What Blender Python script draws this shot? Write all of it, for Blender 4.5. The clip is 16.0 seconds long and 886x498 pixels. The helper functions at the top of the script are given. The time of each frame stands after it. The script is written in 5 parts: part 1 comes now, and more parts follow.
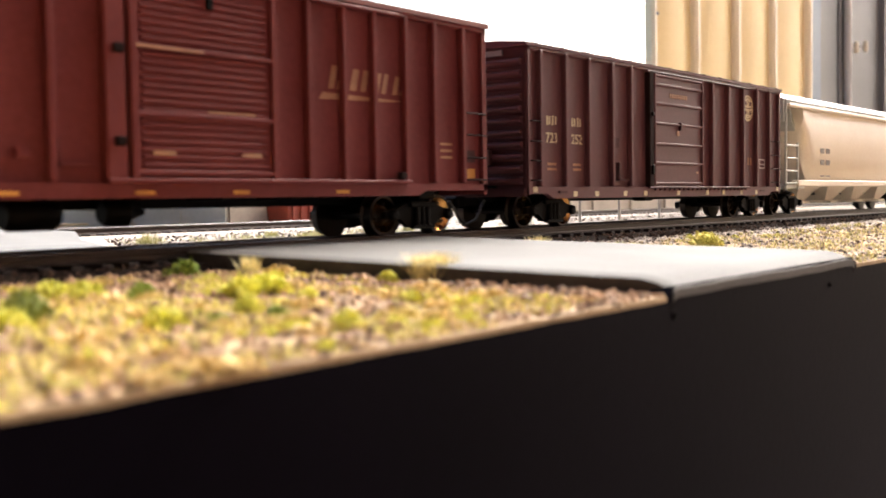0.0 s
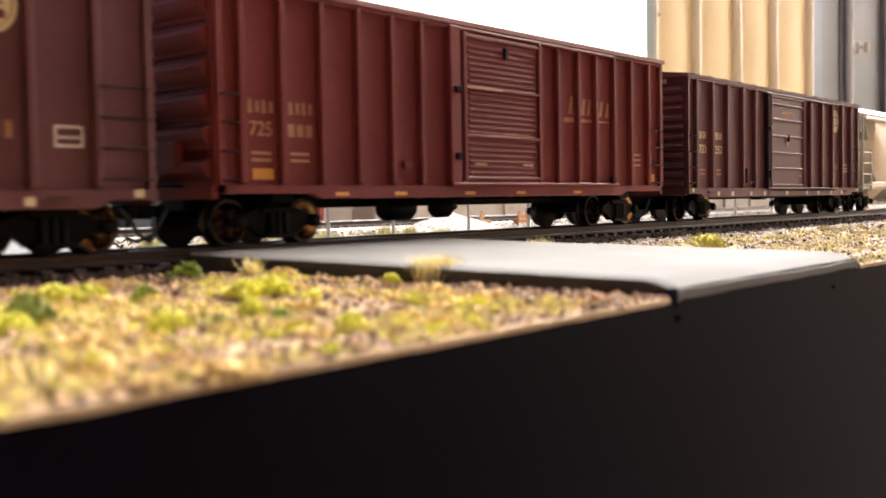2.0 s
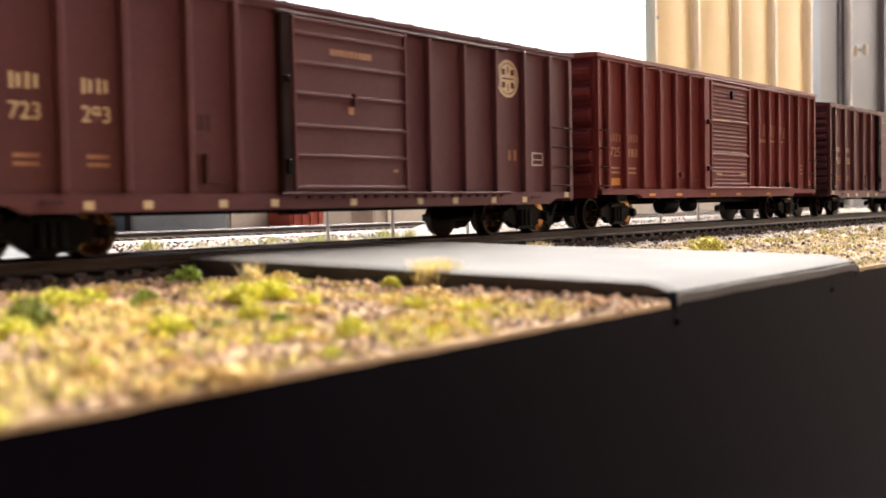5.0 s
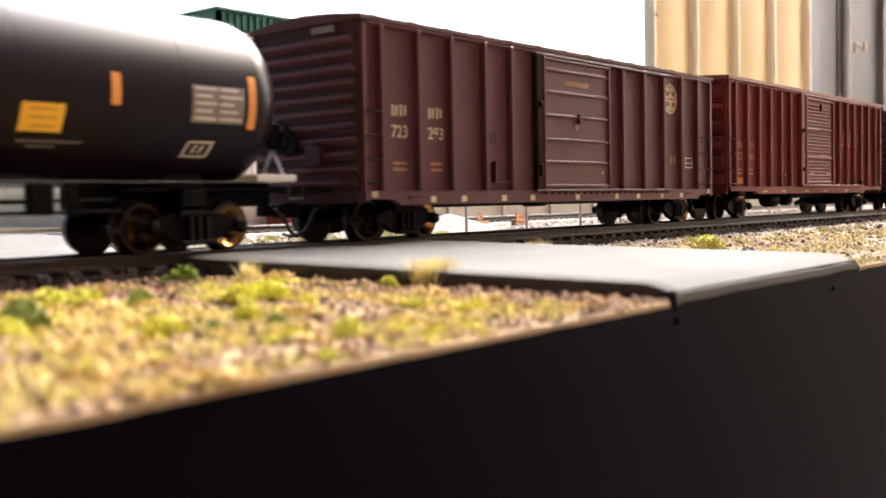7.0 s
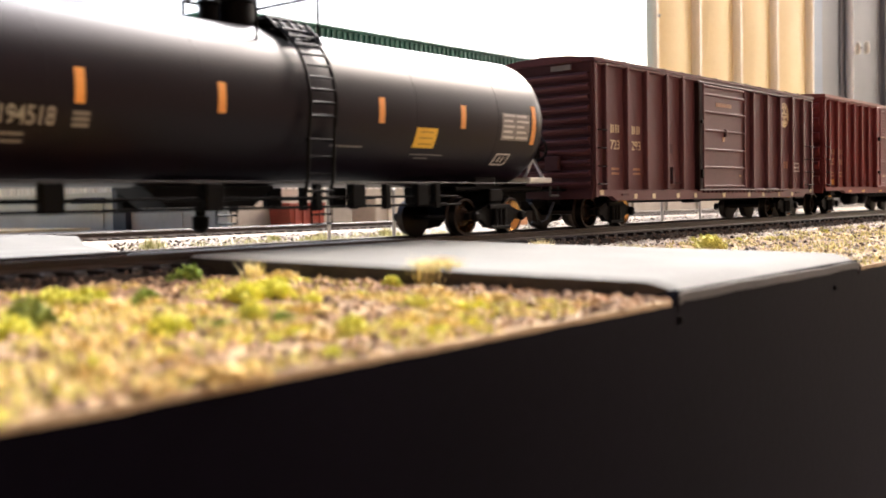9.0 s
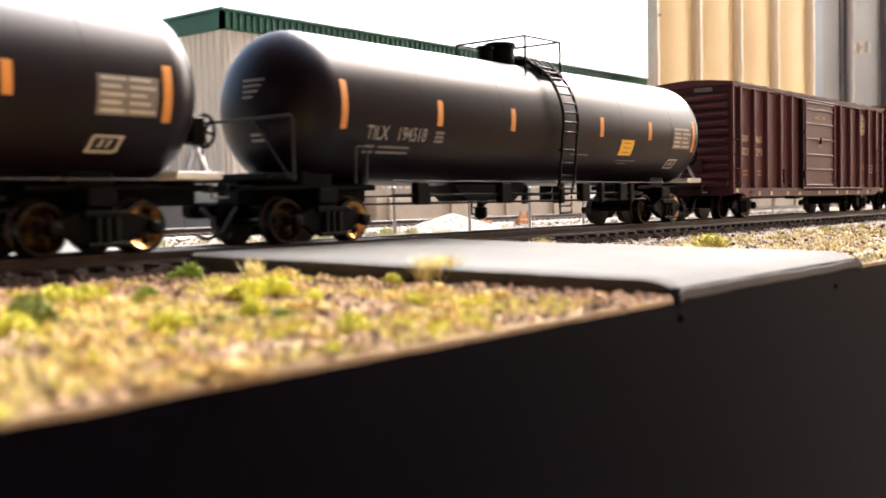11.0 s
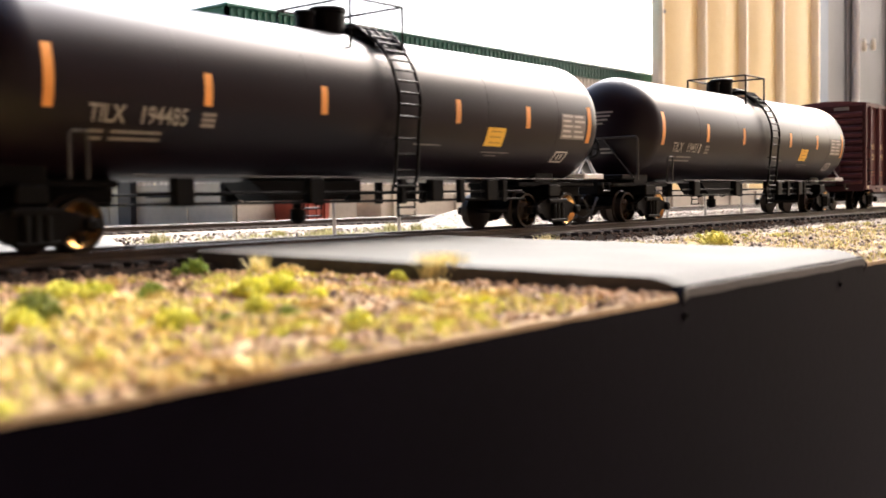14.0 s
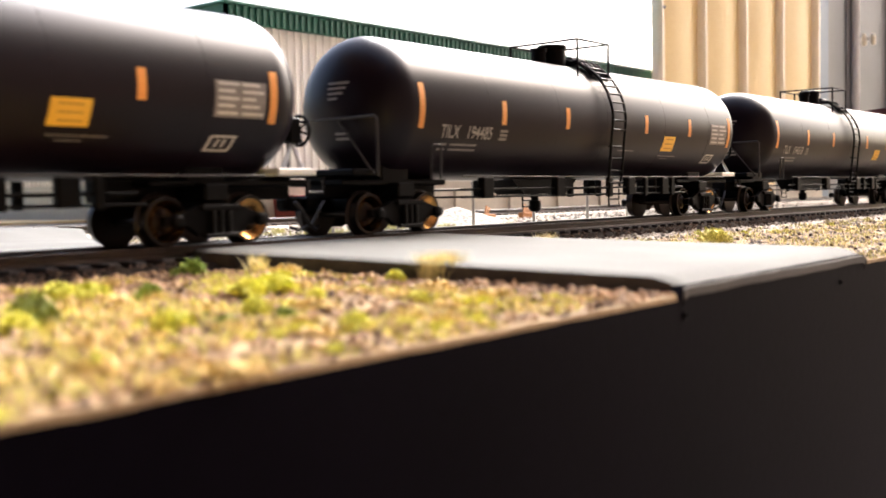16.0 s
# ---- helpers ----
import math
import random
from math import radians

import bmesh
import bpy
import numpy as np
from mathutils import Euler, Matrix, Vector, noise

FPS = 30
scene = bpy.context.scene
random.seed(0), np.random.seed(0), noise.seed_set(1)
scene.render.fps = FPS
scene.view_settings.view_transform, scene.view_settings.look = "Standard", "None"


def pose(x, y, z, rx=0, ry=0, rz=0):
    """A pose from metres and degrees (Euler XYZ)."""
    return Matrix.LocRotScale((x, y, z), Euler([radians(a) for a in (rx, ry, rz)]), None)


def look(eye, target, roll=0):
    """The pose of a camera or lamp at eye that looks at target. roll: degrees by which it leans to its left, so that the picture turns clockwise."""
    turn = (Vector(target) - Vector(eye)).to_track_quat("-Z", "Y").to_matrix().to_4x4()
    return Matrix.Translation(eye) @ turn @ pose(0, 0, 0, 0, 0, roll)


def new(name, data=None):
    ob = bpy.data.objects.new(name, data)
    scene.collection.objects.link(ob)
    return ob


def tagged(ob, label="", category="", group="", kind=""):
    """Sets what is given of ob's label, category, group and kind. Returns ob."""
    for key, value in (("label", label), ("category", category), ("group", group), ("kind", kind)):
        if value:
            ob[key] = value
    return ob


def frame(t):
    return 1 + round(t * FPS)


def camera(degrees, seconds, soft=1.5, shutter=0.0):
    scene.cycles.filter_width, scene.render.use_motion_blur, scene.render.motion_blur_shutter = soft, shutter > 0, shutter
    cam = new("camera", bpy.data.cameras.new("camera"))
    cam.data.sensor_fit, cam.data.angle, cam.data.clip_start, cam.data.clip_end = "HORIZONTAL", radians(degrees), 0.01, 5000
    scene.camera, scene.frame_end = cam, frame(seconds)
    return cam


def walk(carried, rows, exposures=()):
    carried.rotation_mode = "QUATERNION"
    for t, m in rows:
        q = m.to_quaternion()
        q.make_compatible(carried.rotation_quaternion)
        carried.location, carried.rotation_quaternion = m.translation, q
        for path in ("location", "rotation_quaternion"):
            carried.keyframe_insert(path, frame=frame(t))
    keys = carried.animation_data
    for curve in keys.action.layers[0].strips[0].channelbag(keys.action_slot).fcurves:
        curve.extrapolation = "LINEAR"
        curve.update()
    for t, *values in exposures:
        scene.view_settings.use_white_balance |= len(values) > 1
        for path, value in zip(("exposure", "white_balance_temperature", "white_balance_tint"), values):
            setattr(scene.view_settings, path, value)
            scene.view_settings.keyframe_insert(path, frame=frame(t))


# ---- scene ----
cam = camera(46.16, 16.0, soft=1.6, shutter=0.5)
cam.data.dof.use_dof = True
cam.data.dof.focus_distance = 0.36
cam.data.dof.aperture_fstop = 29

# time, place of the eye, heading (degrees from +y towards +x), tilt, lean
EYE = (
    (0.0, -0.00021, -0.17744, 0.00810, 50.729, -2.657, -0.936),
    (0.5, -0.00021, -0.17699, 0.00823, 50.785, -2.684, -0.943),
    (1.0, -0.00024, -0.17712, 0.00816, 50.717, -2.594, -0.991),
    (1.5, -0.00013, -0.17708, 0.00818, 50.648, -2.585, -1.012),
    (2.0, -0.00014, -0.17695, 0.00821, 50.662, -2.578, -1.033),
    (2.5, -0.00005, -0.17693, 0.00825, 50.660, -2.578, -1.011),
    (3.0, -0.00016, -0.17695, 0.00837, 50.683, -2.563, -1.079),
    (3.5, -0.00041, -0.17703, 0.00831, 50.719, -2.477, -1.120),
    (4.0, -0.00049, -0.17715, 0.00827, 50.711, -2.395, -1.109),
    (6.5, 0.00031, -0.17659, 0.00858, 50.745, -2.512, -1.144),
    (7.0, 0.00068, -0.17638, 0.00863, 50.767, -2.566, -1.160),
    (7.5, 0.00074, -0.17648, 0.00868, 50.723, -2.604, -1.179),
    (8.0, 0.00050, -0.17664, 0.00854, 50.698, -2.571, -1.183),
    (8.5, 0.00030, -0.17677, 0.00839, 50.597, -2.524, -1.150),
    (9.0, -0.00002, -0.17678, 0.00837, 50.636, -2.500, -1.157),
    (11.5, -0.00000, -0.17669, 0.00795, 50.579, -2.515, -1.189),
    (12.0, -0.00006, -0.17678, 0.00813, 50.549, -2.632, -1.192),
    (12.5, -0.00019, -0.17679, 0.00818, 50.512, -2.687, -1.088),
    (13.0, -0.00029, -0.17674, 0.00814, 50.482, -2.677, -0.991),
    (13.5, -0.00008, -0.17670, 0.00820, 50.367, -2.726, -0.928),
    (14.0, -0.00025, -0.17669, 0.00823, 50.391, -2.722, -0.982),
    (14.5, -0.00014, -0.17681, 0.00829, 50.339, -2.716, -1.064),
    (15.0, -0.00004, -0.17663, 0.00853, 50.369, -2.830, -1.064),
    (15.5, 0.00012, -0.17643, 0.00873, 50.429, -2.921, -1.092),
    (16.0, 0.00044, -0.17656, 0.00882, 50.365, -2.964, -1.133),
)


def aim(x, y, z, yaw, pitch, lean):
    a, p = radians(yaw), radians(pitch)
    ahead = Vector((math.sin(a) * math.cos(p), math.cos(a) * math.cos(p), math.sin(p)))
    return look((x, y, z), Vector((x, y, z)) + ahead, lean)


walk(cam, [(r[0], aim(*r[1:])) for r in EYE], exposures=((0.0, 2.02, 6250, 13), (16.0, 2.02, 6250, 13)))

# ---- sky, sun, exposure ----
world = bpy.data.worlds.new("overcast_sky")
scene.world = world
world.use_nodes = True
wt = world.node_tree
back = wt.nodes["Background"]
sky = wt.nodes.new("ShaderNodeTexSky")
sky.sky_type = "NISHITA"
sky.sun_disc = False
sky.sun_elevation = radians(40)
sky.sun_rotation = radians(90)
sky.air_density = 1.0
sky.dust_density = 7.0
sky.ozone_density = 1.0
wt.links.new(sky.outputs[0], back.inputs[0])
back.inputs[1].default_value = 0.15
sun = new("sun", bpy.data.lights.new("sun", "SUN"))
sun.data.energy = 2.6
sun.data.angle = radians(36)
sun.data.color = (1.0, 0.96, 0.90)
sun.matrix_world = look((1.50, 0.58, 1.40), (0.0, 0, 0))


# ---- materials ----
def surface(name, a, b, rough=0.6, grain=400.0, blotch=60.0, bump=0.15, metal=0.0, spread=0.5, spec=0.5, island=0.0, lumps=0.0):
    """Two tones mixed by a coarse and a fine noise, with fine relief."""
    m = bpy.data.materials.new(name)
    m.use_nodes = True
    t = m.node_tree
    p = t.nodes["Principled BSDF"]
    co = t.nodes.new("ShaderNodeTexCoord")
    n1 = t.nodes.new("ShaderNodeTexNoise")
    n1.inputs["Scale"].default_value = blotch
    n1.inputs["Detail"].default_value = 5
    n2 = t.nodes.new("ShaderNodeTexNoise")
    n2.inputs["Scale"].default_value = grain
    n2.inputs["Detail"].default_value = 3
    add = t.nodes.new("ShaderNodeMath")
    add.operation = "MULTIPLY_ADD"
    add.inputs[1].default_value = 0.45
    ramp = t.nodes.new("ShaderNodeValToRGB")
    ramp.color_ramp.elements[0].position = 0.72 - spread / 2
    ramp.color_ramp.elements[1].position = 0.72 + spread / 2
    ramp.color_ramp.elements[0].color = (*a, 1)
    ramp.color_ramp.elements[1].color = (*b, 1)
    for n in (n1, n2):
        t.links.new(co.outputs["Object"], n.inputs["Vector"])
    t.links.new(n2.outputs[0], add.inputs[0])
    t.links.new(n1.outputs[0], add.inputs[2])
    last = add.outputs[0]
    if island:
        geo = t.nodes.new("ShaderNodeNewGeometry")
        more = t.nodes.new("ShaderNodeMath")
        more.operation = "MULTIPLY_ADD"
        more.inputs[1].default_value = island
        less = t.nodes.new("ShaderNodeMath")
        less.operation = "SUBTRACT"
        less.inputs[1].default_value = island / 2
        t.links.new(geo.outputs["Random Per Island"], more.inputs[0])
        t.links.new(last, more.inputs[2])
        t.links.new(more.outputs[0], less.inputs[0])
        last = less.outputs[0]
    t.links.new(last, ramp.inputs[0])
    t.links.new(ramp.outputs[0], p.inputs["Base Color"])
    p.inputs["Roughness"].default_value = rough
    p.inputs["Metallic"].default_value = metal
    p.inputs["Specular IOR Level"].default_value = spec
    if bump:
        bp = t.nodes.new("ShaderNodeBump")
        bp.inputs["Strength"].default_value = bump
        bp.inputs["Distance"].default_value = 0.0004 + lumps
        t.links.new(add.outputs[0], bp.inputs["Height"])
        t.links.new(bp.outputs[0], p.inputs["Normal"])
    return m


BROWN = surface("mineral_brown_paint", (0.074, 0.0245, 0.0305), (0.103, 0.0385, 0.0455), 0.48, 900, 45, 0.05, spec=0.2)
# darker copy of the brown: shade on the ends, also used for small fittings
BROWN_DARK = surface("shade_dark_brown_paint", (0.040, 0.0135, 0.0165), (0.062, 0.022, 0.026), 0.55, 900, 45, 0.05, spec=0.16)
RED = surface("faded_red_paint", (0.100, 0.0155, 0.0165), (0.158, 0.032, 0.033), 0.55, 700, 40, 0.08, spec=0.16)
RED_ROOF = surface("red_roof_paint", (0.13, 0.03, 0.024), (0.22, 0.07, 0.055), 0.5, 700, 40, 0.08)
BLACK = surface("black_tank_paint", (0.0042, 0.0021, 0.0046), (0.0072, 0.0039, 0.0078), 0.34, 1200, 40, 0.03, spec=0.17)
BLACK_FLAT = surface("black_underframe", (0.0008, 0.0007, 0.0009), (0.0026, 0.0022, 0.0024), 0.5, 900, 120, 0.1, spec=0.06)
RUBBER = surface("black_hose", (0.008, 0.008, 0.008), (0.014, 0.014, 0.014), 0.5, 900, 120, 0.1)
WHEEL = surface("blackened_wheel_steel", (0.006, 0.005, 0.0045), (0.02, 0.012, 0.008), 0.35, 900, 150, 0.1, metal=0.7)
TREAD = surface("bronze_wheel_dish", (0.58, 0.30, 0.09), (0.82, 0.48, 0.17), 0.2, 900, 150, 0.04, metal=1.0)
STEEL = surface("bright_steel", (0.45, 0.45, 0.46), (0.65, 0.65, 0.66), 0.3, 900, 100, 0.05, metal=0.9)
CREAM = surface("cream_lettering", (0.42, 0.33, 0.20), (0.60, 0.50, 0.33), 0.6, 2500, 120, 0.0)
CREAM_WORN = surface("worn_cream_lettering", (0.20, 0.075, 0.042), (0.36, 0.19, 0.10), 0.6, 2200, 150, 0.0)
WHITE_MARK = surface("white_stencil", (0.40, 0.38, 0.36), (0.62, 0.60, 0.57), 0.6, 2500, 120, 0.0)
GREY_MARK = surface("grey_stencil", (0.14, 0.13, 0.125), (0.24, 0.225, 0.215), 0.6, 2500, 120, 0.0)
ORANGE = surface("orange_reflector", (0.62, 0.24, 0.04), (0.78, 0.34, 0.07), 0.45, 900, 100, 0.0)
YELLOW = surface("yellow_placard", (0.75, 0.42, 0.02), (0.85, 0.52, 0.04), 0.45, 900, 100, 0.0)
YELLOW_OLD = surface("faded_yellow_mark", (0.40, 0.16, 0.02), (0.60, 0.28, 0.04), 0.6, 1800, 150, 0.0)
INK = surface("dark_print", (0.38, 0.2, 0.02), (0.48, 0.26, 0.02), 0.6, 900, 100, 0.0)
PALE = surface("pale_hopper_paint", (0.70, 0.63, 0.52), (0.80, 0.74, 0.64), 0.5, 700, 30, 0.05)
PALE_GREY = surface("grey_hopper_end", (0.34, 0.36, 0.34), (0.50, 0.52, 0.50), 0.5, 700, 60, 0.05)
RAIL = surface("weathered_rail", (0.022, 0.014, 0.010), (0.05, 0.032, 0.024), 0.45, 900, 120, 0.15, metal=0.3)
RAIL_TOP = surface("polished_rail_head", (0.18, 0.16, 0.15), (0.30, 0.28, 0.26), 0.3, 900, 120, 0.05, metal=0.9)
TIE = surface("creosoted_tie", (0.012, 0.009, 0.008), (0.04, 0.028, 0.022), 0.8, 600, 90, 0.4)
TIE_PALE = surface("greyed_tie", (0.06, 0.05, 0.045), (0.16, 0.135, 0.115), 0.85, 600, 90, 0.4)
BED = surface("brown_roadbed", (0.010, 0.007, 0.006), (0.034, 0.024, 0.018), 0.95, 900, 150, 0.6, lumps=0.0006, spec=0.08)
SOIL = surface("straw_soil", (0.11, 0.062, 0.028), (0.42, 0.30, 0.145), 0.95, 700, 110, 0.6, lumps=0.0008)
LIP = surface("sandy_board_edge", (0.34, 0.24, 0.13), (0.52, 0.40, 0.24), 0.9, 500, 70, 0.4)
STONE = surface("brown_gravel", (0.06, 0.03, 0.016), (0.46, 0.30, 0.17), 0.9, 900, 200, 0.2, spread=0.9, island=0.9)
STONE_PALE = surface("pale_ballast", (0.05, 0.04, 0.035), (0.62, 0.56, 0.48), 0.9, 900, 200, 0.2, spread=0.9, island=0.9)
STRAW = surface("dry_static_grass", (0.40, 0.27, 0.09), (0.78, 0.61, 0.26), 0.85, 700, 120, 0.0, spread=0.8, island=0.7)
LIME = surface("yellow_green_turf", (0.42, 0.43, 0.04), (0.80, 0.78, 0.14), 0.85, 700, 120, 0.0, spread=0.8, island=0.7)
LEAF = surface("green_turf", (0.09, 0.16, 0.015), (0.28, 0.38, 0.05), 0.85, 700, 120, 0.0, spread=0.8, island=0.7)
OLIVE = surface("dark_olive_turf", (0.08, 0.115, 0.015), (0.25, 0.29, 0.05), 0.85, 700, 120, 0.0, spread=0.8, island=0.7)
ROAD = surface("worn_grey_asphalt", (0.112, 0.113, 0.106), (0.172, 0.173, 0.163), 0.9, 1500, 26, 0.12, spec=0.2)
# darker road tone that carries the shade of the slabs' side faces
ROAD_EDGE = surface("shaded_road_edge", (0.02, 0.018, 0.018), (0.06, 0.052, 0.05), 0.85, 800, 120, 0.3)
FASCIA = surface("black_fascia_paint", (0.0010, 0.0006, 0.0026), (0.0034, 0.0022, 0.0064), 0.55, 500, 18, 0.25, spec=0.03)
SAND = surface("pale_yellow_sand", (0.62, 0.50, 0.26), (0.78, 0.66, 0.40), 0.95, 500, 60, 0.3)
SILO = surface("tan_silo_cladding", (0.82, 0.63, 0.29), (0.90, 0.72, 0.37), 0.6, 300, 9, 0.05)
SILO_RIB = surface("pale_silo_rib", (0.88, 0.80, 0.62), (0.94, 0.88, 0.74), 0.4, 300, 12, 0.03)
SLATE = surface("slate_blue_cladding", (0.118, 0.121, 0.124), (0.172, 0.174, 0.176), 0.55, 300, 10, 0.04)
SLATE_EDGE = surface("blue_trim", (0.10, 0.15, 0.21), (0.16, 0.21, 0.28), 0.5, 300, 14, 0.04)
GREEN_METAL = surface("green_roof_metal", (0.012, 0.085, 0.060), (0.025, 0.13, 0.095), 0.45, 300, 20, 0.04)
SIDING = surface("cream_metal_siding", (0.80, 0.80, 0.76), (0.88, 0.88, 0.85), 0.55, 300, 14, 0.04)
DRAIN = surface("pale_drainpipe", (0.55, 0.55, 0.53), (0.68, 0.68, 0.66), 0.5, 300, 14, 0.04)
DARK = surface("dark_louvre", (0.012, 0.013, 0.018), (0.03, 0.03, 0.038), 0.5, 300, 40, 0.05)
CONCRETE = surface("pale_concrete", (0.42, 0.38, 0.31), (0.58, 0.53, 0.45), 0.85, 400, 30, 0.2)
BIN_RED = surface("rust_red_bin", (0.22, 0.035, 0.02), (0.32, 0.06, 0.035), 0.6, 300, 40, 0.1)
TIMBER = surface("orange_brown_timber", (0.30, 0.12, 0.04), (0.50, 0.24, 0.09), 0.8, 500, 90, 0.2)
POST = surface("galvanised_post", (0.36, 0.35, 0.33), (0.52, 0.50, 0.47), 0.5, 700, 90, 0.05, metal=0.3)
LAMP_SHELL = surface("brass_lamp_shell", (0.66, 0.60, 0.46), (0.78, 0.72, 0.58), 0.4, 500, 60, 0.02)
FLOOR = surface("dark_floor_covering", (0.018, 0.017, 0.018), (0.035, 0.032, 0.032), 0.8, 60, 4, 0.1)
# dark tone for the unseen screens that keep light off left-facing sides
LIGHT_STOP = surface("dark_brown_light_stop", (0.030, 0.020, 0.016), (0.055, 0.038, 0.030), 0.9, 40, 5, 0.1)
WALL = surface("brown_room_wall", (0.42, 0.27, 0.185), (0.52, 0.34, 0.235), 0.8, 40, 3, 0.05)


# ---- building blocks: plans in millimetres ----
class Solid:
    def __init__(self):
        self.v, self.f, self.k, self.m = [], [], 0, []

    def add(self, verts, faces):
        n = len(self.v)
        self.v += [tuple(p) for p in verts]
        self.f += [tuple(i + n for i in f) for f in faces]
        self.m += [self.k] * len(faces)
        return self

    def box(self, x0, x1, y0, y1, z0, z1, c=0.0):
        """A block whose long edges are cut by c."""
        if c <= 0:
            v = [(x, y, z) for x in (x0, x1) for y in (y0, y1) for z in (z0, z1)]
            return self.add(v, [(0, 1, 3, 2), (4, 6, 7, 5), (0, 4, 5, 1), (2, 3, 7, 6), (0, 2, 6, 4), (1, 5, 7, 3)])
        ring = [(y0 + c, z0), (y1 - c, z0), (y1, z0 + c), (y1, z1 - c), (y1 - c, z1), (y0 + c, z1), (y0, z1 - c), (y0, z0 + c)]
        v = []
        for x, k in ((x0, c), (x0 + c, 0), (x1 - c, 0), (x1, c)):
            cy, cz = (y0 + y1) / 2, (z0 + z1) / 2
            sy = ((y1 - y0) / 2 - k) / ((y1 - y0) / 2)
            sz = ((z1 - z0) / 2 - k) / ((z1 - z0) / 2)
            v += [(x, cy + (y - cy) * sy, cz + (z - cz) * sz) for y, z in ring]
        f = [tuple(range(7, -1, -1)), tuple(range(24, 32))]
        for r in range(3):
            f += [(r * 8 + i, r * 8 + (i + 1) % 8, r * 8 + 8 + (i + 1) % 8, r * 8 + 8 + i) for i in range(8)]
        return self.add(v, f)

    def prism(self, ring, along, a, b):
        """A closed outline carried from a to b along an axis."""
        n = len(ring)
        put = {"x": lambda p, d: (d, p[0], p[1]), "y": lambda p, d: (p[0], d, p[1]), "z": lambda p, d: (p[0], p[1], d)}[along]
        v = [put(p, a) for p in ring] + [put(p, b) for p in ring]
        f = [tuple(range(n - 1, -1, -1)), tuple(range(n, 2 * n))] + [(i, (i + 1) % n, n + (i + 1) % n, n + i) for i in range(n)]
        return self.add(v, f)

    def tube(self, pts, r, n=6):
        pts = [Vector(p) for p in pts]
        v, f = [], []
        for i, p in enumerate(pts):
            d = (pts[min(i + 1, len(pts) - 1)] - pts[max(i - 1, 0)]).normalized()
            u = d.cross(Vector((0.31, 0.17, 0.93))).normalized()
            w = d.cross(u)
            v += [p + r * (math.cos(2 * math.pi * k / n) * u + math.sin(2 * math.pi * k / n) * w) for k in range(n)]
        for i in range(len(pts) - 1):
            f += [(i * n + k, i * n + (k + 1) % n, (i + 1) * n + (k + 1) % n, (i + 1) * n + k) for k in range(n)]
        f += [tuple(range(n - 1, -1, -1)), tuple(range((len(pts) - 1) * n, len(pts) * n))]
        return self.add(v, f)

    def lathe(self, profile, axis, at, n=24, caps=(1, 1)):
        """A profile of (along, radius) turned round an axis."""
        v, f = [], []
        for a, r in profile:
            for k in range(n):
                c, s = r * math.cos(2 * math.pi * k / n), r * math.sin(2 * math.pi * k / n)
                p = {"x": (a, c, s), "y": (c, a, s), "z": (c, s, a)}[axis]
                v.append((p[0] + at[0], p[1] + at[1], p[2] + at[2]))
        for i in range(len(profile) - 1):
            f += [(i * n + k, i * n + (k + 1) % n, (i + 1) * n + (k + 1) % n, (i + 1) * n + k) for k in range(n)]
        f += [tuple(range(n - 1, -1, -1))] * caps[0] + [tuple(range((len(profile) - 1) * n, len(profile) * n))] * caps[1]
        return self.add(v, f)

    def mesh(self, name, material, round_off=False):
        me = bpy.data.meshes.new(name)
        me.from_pydata([(x * 0.001, y * 0.001, z * 0.001) for x, y, z in self.v], [], self.f)
        b = bmesh.new()
        b.from_mesh(me)
        bmesh.ops.recalc_face_normals(b, faces=b.faces)
        if round_off:
            for e in b.edges:
                e.smooth = len(e.link_faces) == 2 and e.calc_face_angle(0) < 0.7
            for q in b.faces:
                q.smooth = True
        b.to_mesh(me)
        b.free()
        for one in material if isinstance(material, (list, tuple)) else (material,):
            me.materials.append(one)
        me.polygons.foreach_set("material_index", self.m)
        return me


def part(name, solid, material, parent, label="", round_off=False):
    """One mesh under a thing or a part; plans are in the thing's own space."""
    ob = new(name, solid.mesh(name, material, round_off) if isinstance(solid, Solid) else solid)
    ob.parent = parent
    return tagged(ob, label)


def thing(name, x, y, z, label, category, group="", kind="", rz=0):
    ob = new(name)
    ob.empty_display_size = 0.01
    ob.matrix_basis = pose(x, y, z, 0, 0, rz)
    return tagged(ob, label, category, group, kind)


def solo(name, solid, material, label, category, group="", kind="", round_off=False):
    return tagged(new(name, solid.mesh(name, material, round_off)), label, category, group, kind)


def words(text, size, x, y, z, material, parent, name="number"):
    """Lettering that stands on a side facing -y; sizes in millimetres."""
    cu = bpy.data.curves.new(name, "FONT")
    cu.body, cu.size, cu.extrude, cu.align_x, cu.align_y = text, size * 0.001, 0.00003, "CENTER", "CENTER"
    cu.offset = 0.00004
    tmp = new(name, cu)
    bpy.context.view_layer.update()
    me = bpy.data.meshes.new_from_object(tmp.evaluated_get(bpy.context.evaluated_depsgraph_get()))
    bpy.data.objects.remove(tmp)
    me.transform(Matrix.Translation((x * 0.001, y * 0.001, z * 0.001)) @ Euler((radians(90), 0, 0)).to_matrix().to_4x4())
    me.materials.clear()
    me.materials.append(material)
    ob = new(name, me)
    ob.parent = parent
    return ob


def pieces(name, blocks, material, parent, label=""):
    """Each block (x0, x1, y0, y1, z0, z1) becomes a part of its own."""
    for q in blocks:
        part(name, Solid().box(*q), material, parent, label)

